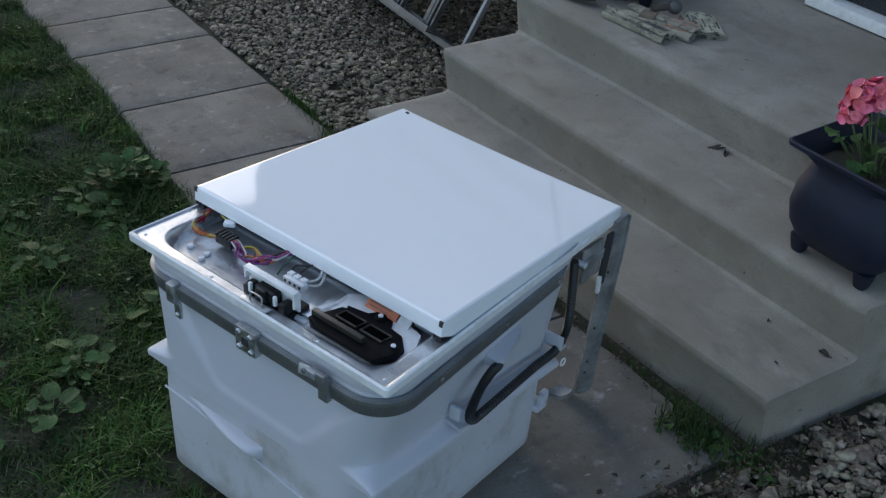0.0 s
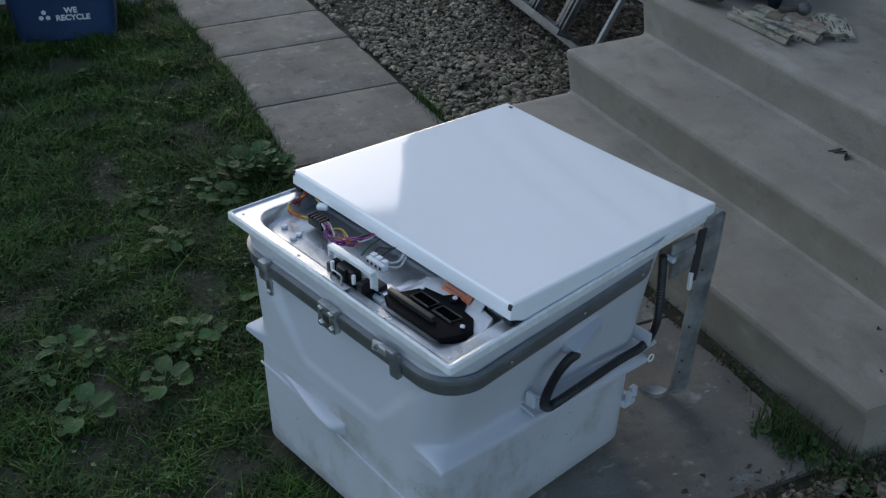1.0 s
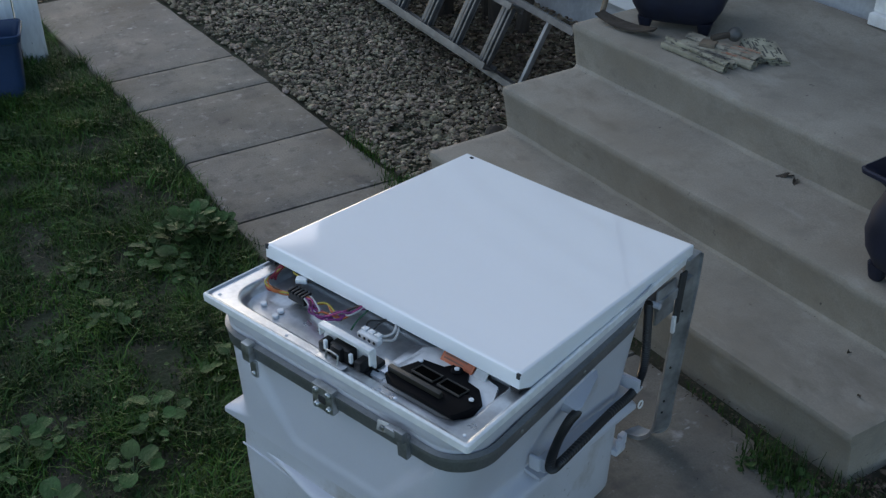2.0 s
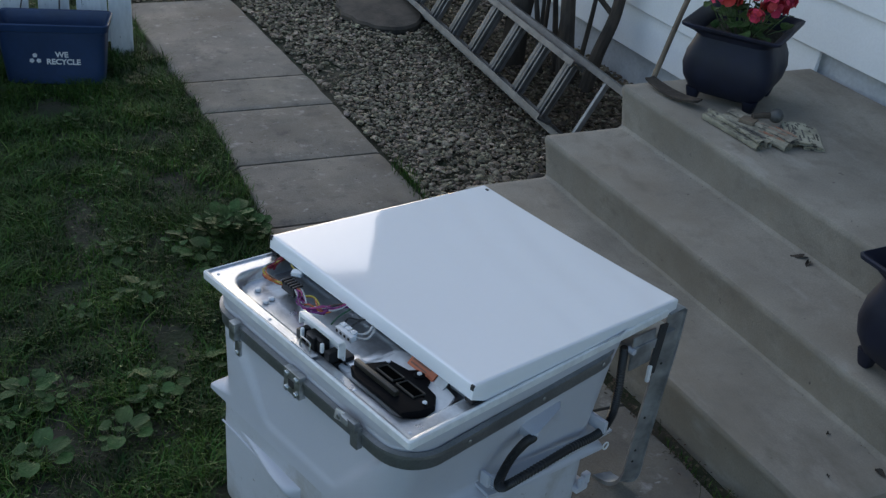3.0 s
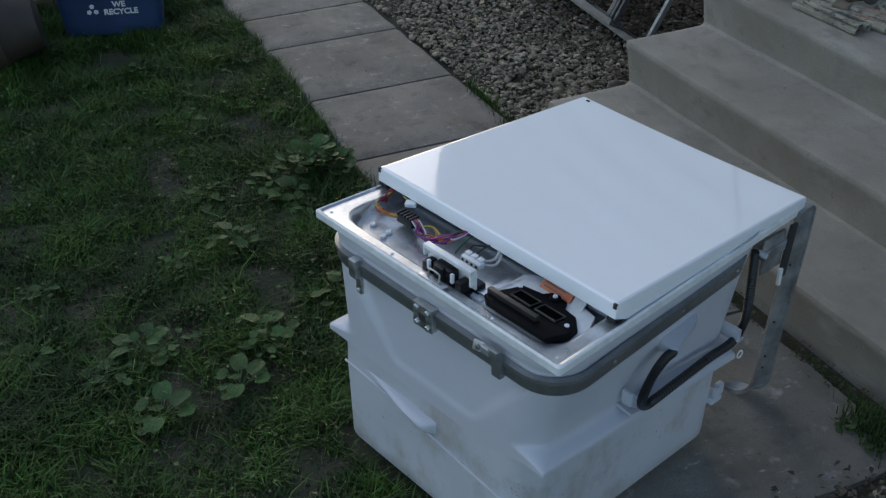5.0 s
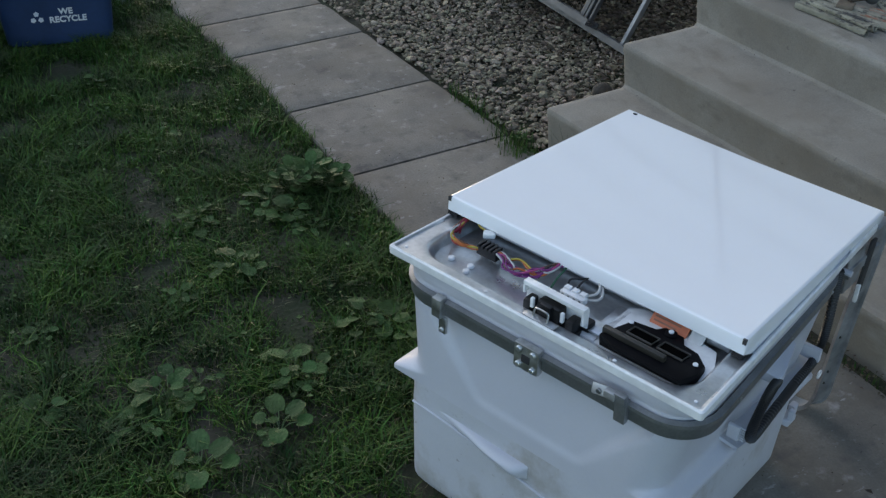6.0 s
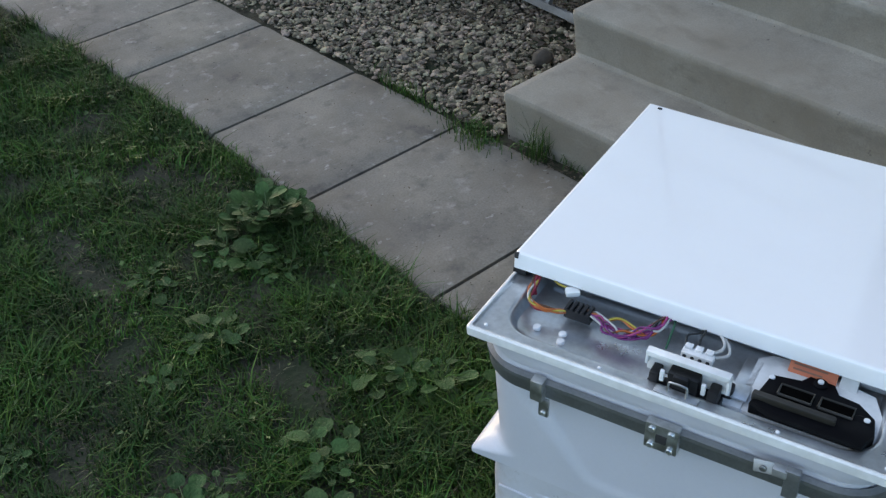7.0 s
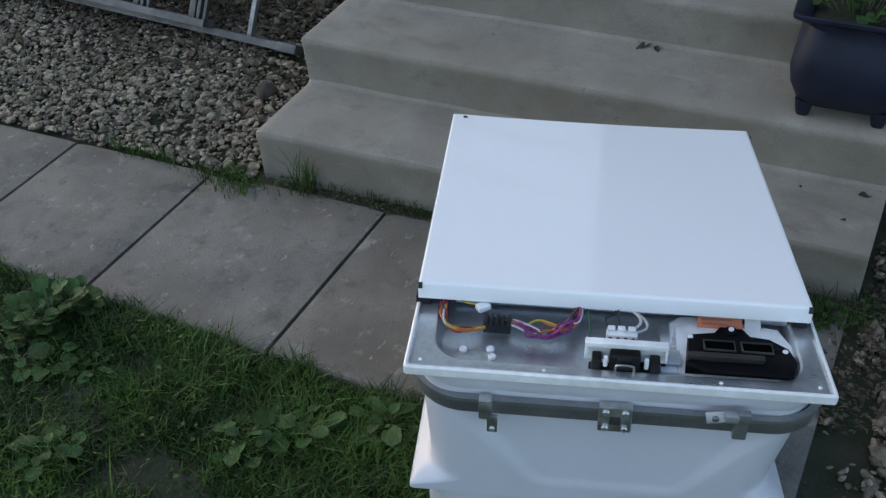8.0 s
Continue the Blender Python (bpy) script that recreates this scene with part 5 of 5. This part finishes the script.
    tagged(g, "geranium with clustered " + ("pink" if petal is M_PINK else "red") + " blooms in a planter", "flower", "geraniums")


planter(1.36, -0.640, 0.429, 38, 0.262, 0.235, M_RED, "navy glazed square planter standing on the landing", ((-0.07, 0.05, 0.12, 0.045), (0.03, -0.02, 0.13, 0.050), (0.10, 0.02, 0.11, 0.045), (0.0, 0.09, 0.14, 0.04), (-0.10, -0.05, 0.085, 0.022), (0.06, 0.07, 0.15, 0.045), (0.11, -0.07, 0.09, 0.04), (-0.02, -0.08, 0.10, 0.035)), 3)
planter(1.074, -1.838, 0.283, 4, 0.255, 0.265, M_PINK, "navy glazed square planter standing on the middle tread", ((-0.05, 0.05, 0.150, 0.034), (-0.065, 0.06, 0.118, 0.030), (-0.02, 0.03, 0.155, 0.036), (0.05, -0.02, 0.15, 0.036), (0.0, -0.08, 0.12, 0.034)), 5)


# ---- things on the landing ----
def newspaper(x, y, z, turn, length, rolls, label, ink, mat=None):
    """Newspaper sections folded into flattened rolls. rolls: (offset across, width, height, lift)."""
    p = empty("newspaper", pose(x, y, z, 0, 0, turn))
    r = random.Random(int(length * 1000) + len(rolls))
    for off, w, h, lift in rolls:
        w, h, lift = w * 0.82, h * 0.95, lift * 0.95
        bm = bmesh.new()
        rings = []
        a0 = r.uniform(-0.02, 0.02)
        for i in range(7):
            t = i / 6
            yy = (t - 0.5) * length * r.uniform(0.96, 1.0) if i in (0, 6) else (t - 0.5) * length
            ring = []
            for q in range(14):
                a = 2 * math.pi * q / 14
                k = 1 + 0.10 * math.sin(3 * a + i * 0.7 + off * 90)
                ring.append((off + a0 * (t - 0.5) * 2 + w / 2 * math.copysign(abs(math.cos(a)) ** 0.7, math.cos(a)) * k, yy, lift + h / 2 + h / 2 * math.copysign(abs(math.sin(a)) ** 0.6, math.sin(a)) * k))
            rings.append(ring)
        # inner fold at each end
        inner = [[(off + (px - off) * 0.7, py + sg * 0.012, lift + h / 2 + (pz - lift - h / 2) * 0.55) for px, py, pz in rings[e]] for e, sg in ((0, 1), (6, -1))]
        loft(bm, [inner[0]] + rings + [inner[1]], True, True, True)
        sec = part("section", bm, mat or M_NEWS, p)
        pb = bmesh.new()
        for k in range(5):
            yy = (-0.5 + 0.05 + 0.5 * r.random()) * length
            xx = off + w * (-0.36 + 0.16 * k)
            add_box(pb, xx, xx + r.uniform(0.002, 0.0065), yy, yy + length * r.uniform(0.10, 0.40), lift + h * 0.96, lift + h * 1.02 + 0.0004)
        tagged(part("print_bar", pb, ink, sec), kind="stuff")
    return tagged(p, label, "newspaper", "papers on the landing")


newspaper(1.222, -0.885, 0.429, 12, 0.235, ((-0.028, 0.024, 0.018, 0), (0.0, 0.026, 0.022, 0), (-0.014, 0.026, 0.012, 0.018)), "narrow rolled newspapers lying on the concrete landing", M_INK)
newspaper(1.288, -0.905, 0.429, 20, 0.235, ((-0.026, 0.045, 0.024, 0), (0.022, 0.05, 0.020, 0), (0.0, 0.05, 0.010, 0.021)), "thick folded newspaper with coloured print on the landing", M_REDINK)
newspaper(1.372, -0.960, 0.429, -30, 0.15, ((-0.03, 0.07, 0.016, 0), (0.035, 0.07, 0.013, 0), (0.0, 0.09, 0.008, 0.014)), "crumpled newspaper section on the landing", M_INK)


def fitting():
    p = empty("hose_fitting", pose(1.345, -0.885, 0.470, 0, 0, 30))
    bm = bmesh.new()
    bmesh.ops.create_icosphere(bm, subdivisions=3, radius=0.021)
    part("bulb", bm, M_ALU, p, "dull metal bulb")
    part("neck", tube([(0, 0, 0), (-0.03, 0.03, 0.0), (-0.05, 0.05, -0.004)], 0.009, 10, 3), M_BARK, p)
    bm = box(-0.085, -0.045, 0.03, 0.075, -0.022, -0.008, 0.004)
    part("block", bm, M_WOOD, p)
    return tagged(p, "small dull metal bulb on a brown neck lying on newspapers", "fitting")


fitting()


def slipper_board():
    bm = bmesh.new()
    rings = []
    for i in range(15):
        t = i / 14
        w = 0.012 + 0.014 * math.sin(math.pi * (0.15 + 0.7 * t))
        z = 0.008 + 0.016 * (2 * t - 1) ** 2
        rings.append([(-w, t * 0.2, z), (0, t * 0.2, z - 0.005), (w, t * 0.2, z), (w, t * 0.2, z + 0.006), (0, t * 0.2, z + 0.003), (-w, t * 0.2, z + 0.006)])
    loft(bm, rings, True, True, True)
    ob = part("curved_bark", bm, M_BARK)
    ob.matrix_basis = pose(1.152, -0.515, 0.428, 0, 0, 194)
    return tagged(ob, "dark curved strip of bark lying on the landing", "bark")


slipper_board()


def stick():
    ob = part("wooden_stick", tube([(1.175, -0.498, 0.43), (1.30, -0.45, 0.72), (1.50, -0.40, 1.15), (1.755, -0.35, 1.62)], 0.0085, 8, 4), M_WOOD)
    return tagged(ob, "thin weathered wooden stick leaning against the house", "stick")


stick()


def debris():
    for i, (x, y, z, s) in enumerate(((1.165, -1.337, 0.284, 0.05), (1.15, -1.352, 0.284, 0.03), (0.915, -1.93, 0.138, 0.03), (0.89, -1.80, 0.138, 0.014), (0.80, -1.92, 0.138, 0.012))):
        bm = bmesh.new()
        rows = []
        for k in range(6):
            t = k / 5
            w = s * 0.22 * math.sin(math.pi * (0.1 + 0.85 * t))
            rows.append([(-w, t * s, 0.004 + 0.006 * math.sin(t * 5)), (0, t * s, 0.001), (w, t * s, 0.005 + 0.004 * math.cos(t * 4))])
        loft(bm, rows, False)
        ob = part("dead_leaf", bm, M_BARK)
        ob.matrix_basis = pose(x, y, z, 0, 0, 60 + i * 70)
        tagged(ob, "dry dark leaf on the concrete tread", "leaf", "dead leaves on the steps")


debris()


# ---- aluminium ladder on its side ----
def ladder():
    p = empty("ladder", Matrix.Translation((1.166, -0.24, 0.028)) @ Matrix.Rotation(radians(-0.5), 4, 'Z') @ Matrix.Rotation(radians(-61), 4, 'Y'))
    length, width = 3.6, 0.262
    def rail(x, off, y0, y1):
        bm = bmesh.new()
        pr = ((-0.011, -0.030), (0.011, -0.030), (0.011, -0.025), (-0.004, -0.024), (-0.004, 0.024), (0.011, 0.025), (0.011, 0.030), (-0.011, 0.030))
        sg = 1 if x < 0.1 else -1
        loft(bm, [[(x + sg * a, y, off + b) for a, b in pr] for y in (y0, y1)], True, True, True)
        part("rail", bm, M_ALU, p)
    rail(0.0, 0.0, 0.0, length)
    rail(width, 0.0, 0.0, length)
    rail(0.020, 0.062, 0.28, length)
    rail(width - 0.020, 0.062, 0.28, length)
    y = 0.165
    i = 0
    while y < length:
        part("rung", box(0.004, width - 0.004, y - 0.008, y + 0.008, -0.010, 0.010, 0.003), M_BRIGHTALU, p)
        if i > 0:
            for dy, hw, up in ((-0.034, 0.011, 0.052), (-0.062, 0.006, 0.058), (-0.084, 0.005, 0.056)):
                part("rung", box(0.024, width - 0.024, y + dy - hw, y + dy + hw, up, up + 0.016, 0.002), M_ALU, p)
        y += 0.214
        i += 1
    part("shoe", box(-0.014, 0.016, -0.02, 0.05, -0.034, 0.034, 0.006), M_ALU, p)
    return tagged(p, "aluminium extension ladder lying on its side on the gravel", "ladder")


ladder()


# ---- shrub trunk against the house ----
def shrub():
    p = empty("shrub", pose(1.50, 0.42, 0.0))
    part("trunk", tube([(0, 0, -0.03), (0.04, 0.0, 0.15), (0.11, 0.02, 0.32), (0.15, 0.06, 0.55), (0.17, 0.1, 0.9)], 0.030, 10, 7, 0.6), M_BARK, p)
    for i, (dx, dy, lean) in enumerate(((-0.05, 0.12, 0.0), (-0.02, 0.22, 0.05), (0.03, 0.30, -0.05), (-0.09, 0.20, -0.08), (0.05, 0.16, 0.1), (0.0, 0.38, 0.03), (-0.06, 0.30, 0.02))):
        part("stem", tube([(dx, dy, -0.03), (dx + lean * 0.5, dy + 0.02, 0.25), (dx + lean, dy + 0.05, 0.55), (dx + lean * 1.6, dy + 0.04, 0.95)], 0.016 - 0.001 * i, 7, 5, 0.5), M_BARK, p)
    part("trunk", tube([(-0.16, 0.34, -0.03), (-0.15, 0.34, 0.2), (-0.10, 0.36, 0.5), (-0.08, 0.40, 1.0)], 0.055, 12, 6, 0.75), M_BARK, p)
    part("trunk", tube([(-0.02, 0.10, -0.03), (-0.04, 0.12, 0.2), (-0.02, 0.20, 0.5), (0.0, 0.25, 1.0)], 0.034, 10, 6, 0.7), M_BARK, p)
    part("limb", tube([(0.10, 0.02, 0.30), (0.02, 0.12, 0.42), (-0.04, 0.2, 0.60), (-0.10, 0.26, 0.9)], 0.012, 7, 5, 0.5), M_BARK, p)
    return tagged(p, "leafless dark shrub with curved trunk beside the house", "shrub")


shrub()


# ---- flat round slab, grey box ----
def far_things():
    bm = bmesh.new()
    rings = []
    k = 28
    for rr, z in ((0.93, 0.0), (1.0, 0.012), (1.0, 0.032), (0.95, 0.042), (0.5, 0.045)):
        rings.append([(0.17 * rr * math.cos(2 * math.pi * j / k) * (1 + 0.05 * math.sin(3 * j)), 0.23 * rr * math.sin(2 * math.pi * j / k), z) for j in range(k)])
    loft(bm, rings, True, True, True)
    ob = part("flat_stone", bm, M_BIGSTONE)
    ob.matrix_basis = pose(0.985, 1.42, 0.0, 4, -5, 20)
    tagged(ob, "flat round brownish stone slab lying on the gravel", "stone")
    p = empty("wooden_crate", pose(0.80, 2.05, -0.01, 0, 0, -4))
    part("board", box(-0.16, 0.16, -0.015, 0.015, 0.0, 0.16, 0.003), M_GREYPLANK, p)
    part("board", box(-0.16, 0.16, 0.185, 0.215, 0.0, 0.16, 0.003), M_GREYPLANK, p)
    part("board", box(-0.19, -0.162, -0.015, 0.215, 0.0, 0.16, 0.003), M_GREYPLANK, p)
    part("board", box(0.162, 0.19, -0.015, 0.215, 0.0, 0.16, 0.003), M_GREYPLANK, p)
    tagged(p, "grey painted wooden crate standing on the gravel", "crate")


far_things()


# ---- picket fence ----
def fence():
    p = tagged(empty("picket_fence", pose(-0.185, 1.17, -0.02, 0, 0, 180 - 6.6)), "white picket fence with flaking paint", "fence")
    for z0, z1 in ((0.070, 0.152), (0.62, 0.70)):
        part("rail", box(0.0, 3.2, 0.002, 0.030, z0, z1, 0.003), M_FENCE, p)
    bm = box(-0.043, 0.043, -0.043, 0.043, 0.0, 1.02, 0.006)
    part("post", bm, M_FENCE, p, "square white post")
    part("post", box(2.0, 2.086, -0.075, 0.0, 0.0, 1.02, 0.006), M_FENCE, p)
    r = random.Random(9)
    x = 0.105
    shape = bmesh.new()
    loft(shape, [[(-0.056, y, 0.150), (0.056, y, 0.150), (0.056, y, 0.88), (0.0, y, 0.95), (-0.056, y, 0.88)] for y in (0.0, 0.018)], True, True, True)
    bmesh.ops.bevel(shape, geom=list(shape.edges), offset=0.002, segments=1, affect='EDGES')
    me = finish(shape, "picket", M_FENCE)
    while x < 3.1:
        ob = new("picket", me)
        ob.parent = p
        ob.matrix_basis = Matrix.Translation((x, 0.031, 0.0)) @ Matrix.Rotation(r.uniform(-0.035, 0.035), 4, 'Y')
        x += 0.1445 + r.uniform(-0.006, 0.006)
    part("kick_board", box(0.05, 3.2, -0.004, -0.025, 0.0, 0.075, 0.003), M_WOOD, p, "weathered bare board under the fence")
    chain = bmesh.new()
    for i in range(9):
        add_tube(chain, [(0.055 + (0.004 if i % 2 else 0) + 0.006 * math.cos(a), 0.05 + (0.004 * math.sin(a) if i % 2 else 0), 0.47 - i * 0.022 + 0.012 * math.sin(a)) for a in np.linspace(0, 2 * math.pi, 9)], 0.0016, 5)
    tagged(part("chain", chain, M_CLIP, p), kind="stuff")
    part("hoop", add_tube(bmesh.new(), [(-0.015 + 0.030 * math.cos(a), 0.047, 0.42 + 0.026 * math.sin(a)) for a in np.linspace(0, 2 * math.pi, 21)], 0.004, 6), M_RUBBER, p)
    s = part("garden_stake", tube([(-0.845, 1.12, -0.05), (-0.865, 1.135, 0.4), (-0.885, 1.15, 0.9)], 0.010, 6, 3), M_WOOD)
    tagged(s, "thin bare wooden stake leaning at the fence", "stake")
    bm = bmesh.new()
    rr = random.Random(3)
    for i in range(8):
        x0 = -1.1 + i * 0.11 + rr.uniform(-0.03, 0.03)
        add_tube(bm, spline([(x0, 1.14, -0.02), (x0 + rr.uniform(-0.05, 0.05), 1.14, 0.18), (x0 + rr.uniform(-0.12, 0.12), 1.135, 0.45)], 4), 0.0025, 5)
    v = part("bare_vine", bm, M_BARK)
    tagged(v, "bare dark stems climbing on the picket fence", "vine", kind="stuff")


fence()


# ---- recycling bin ----
def bin_box():
    p = tagged(empty("recycling_bin", pose(-0.445, 0.965, 0.0, 0, 0, -14)), "dark blue plastic recycling bin standing on the grass", "bin")
    bm = bmesh.new()
    def ring(hx, hy, z, r):
        return rrect(-hx, hx, -hy, hy - 0.085, r, z, 5, 6, 6)
    rings = [ring(0.166, 0.100, 0.0, 0.03), ring(0.172, 0.105, 0.006, 0.03), ring(0.189, 0.118, 0.204, 0.025), ring(0.197, 0.126, 0.208, 0.025), ring(0.202, 0.131, 0.234, 0.025),
             ring(0.199, 0.128, 0.238, 0.025), ring(0.193, 0.122, 0.234, 0.022), ring(0.181, 0.111, 0.20, 0.022), ring(0.160, 0.095, 0.008, 0.025)]
    loft(bm, rings, True, True, True)
    part("body", bm, M_BIN, p)
    # printed words on the front
    slope = math.degrees(math.atan2(0.014, 0.216))
    for text, x, z, size in (("WE", 0.032, 0.111, 0.029), ("RECYCLE", 0.036, 0.083, 0.029)):
        c = bpy.data.curves.new("lettering", 'FONT')
        c.body, c.size, c.align_x, c.extrude = text, size, 'CENTER', 0.0008
        c.offset = 0.0009
        tmp = new("lettering", c)
        bpy.context.view_layer.update()
        me = bpy.data.meshes.new_from_object(tmp.evaluated_get(bpy.context.evaluated_depsgraph_get()))
        bpy.data.objects.remove(tmp)
        me.materials.clear()
        me.materials.append(M_PRINT)
        ob = new("lettering", me)
        ob.parent = p
        ob["label"] = "white printed words"
        yy = -(0.1052 + 0.014 * (z / 0.216)) - 0.0016
        ob.matrix_basis = Matrix.Translation((x, yy, z)) @ Matrix.Rotation(radians(90 + slope), 4, 'X')
    bm = bmesh.new()
    for i in range(3):
        a = radians(90 + 120 * i)
        for b0 in (0.0,):
            pts = []
            cx, cz = -0.062 + 0.014 * math.cos(a), 0.102 + 0.014 * math.sin(a)
            bx = []
            for q in range(5):
                t = a + 2 * math.pi * q / 5
                bx.append((cx + 0.0092 * math.cos(t), cz + 0.0092 * math.sin(t)))
            loft(bm, [[(ux, -(0.1052 + 0.014 * (uz / 0.216)) - dy, uz) for ux, uz in bx] for dy in (0.0, 0.002)], True, True, True)
    part("emblem", bm, M_PRINT, p, "white three-part emblem")


bin_box()


# ---- brown pot lying against the fence ----
def brown_pot():
    p = tagged(empty("plant_pot", Matrix.Translation((-0.885, 0.765, 0.128)) @ Euler((0, radians(83), radians(-6))).to_matrix().to_4x4() @ Matrix.Diagonal((0.88, 0.88, 0.82, 1))), "brown plastic plant pot tipped on its side", "pot")
    bm = bmesh.new()
    k = 28
    rings = []
    for r, z in ((0.098, 0.20), (0.106, 0.198), (0.138, 0.05), (0.140, 0.048), (0.152, 0.046), (0.156, 0.0), (0.153, -0.004), (0.145, 0.0), (0.132, 0.05), (0.095, 0.185)):
        rings.append([(r * math.cos(2 * math.pi * j / k), r * math.sin(2 * math.pi * j / k), z) for j in range(k)])
    loft(bm, rings, True, True, True)
    part("pot_wall", bm, M_BROWNPOT, p)


brown_pot()


# ---- walkway slabs ----
def walkway():
    p = tagged(empty("pavement"), "grey concrete slab walkway with dark joints", "walkway", kind="structure")
    ys = (-1.985, -1.42, -0.862, -0.362, 0.065, 0.508, 0.805, 1.76)
    for k, (a, b) in enumerate(zip(ys, ys[1:])):
        g = 0.005
        bm = bmesh.new()
        n = 14
        x0 = lambda y: edge_left(y)
        def right(y):
            if y < -0.50:
                return step_front(y) - 0.030 + 0.010 * noise.noise(Vector((7, y * 4, 0)))
            return edge_right(y)
        rows = []
        for i in range(n + 1):
            t = i / n
            y = a + g + (b - a - 2 * g) * t
            l, r = edge_left(y) + 0.006 * noise.noise(Vector((0, y * 9, k))), right(y) + 0.006 * noise.noise(Vector((3, y * 9, k)))
            end = 0.004 if i in (0, n) else 0.0
            top = 0.0 - end
            rows.append([(l, y, -0.07), (l, y, -0.007 - end), (l + 0.004, y, -0.002 - end)] + [(l + 0.012 + (r - l - 0.024) * q / 10, y, top + 0.0012 * noise.noise(Vector((q, y * 8, k)))) for q in range(11)] + [(r - 0.004, y, -0.002 - end), (r, y, -0.007 - end), (r, y, -0.07)])
        loft(bm, rows, True, True, True)
        part("slab", bm, M_CONCRETE, p)


walkway()
# shaggy growth beside the lower end of the steps
tuft(0.622, -1.90, 420, 0.036, 0.012, 0.065, label="shaggy weeds and grass at the foot of the steps", elong=(0.7, 1.5))
tuft(0.69, -2.02, 160, 0.04, 0.010, 0.040, label="shaggy weeds and grass at the foot of the steps")
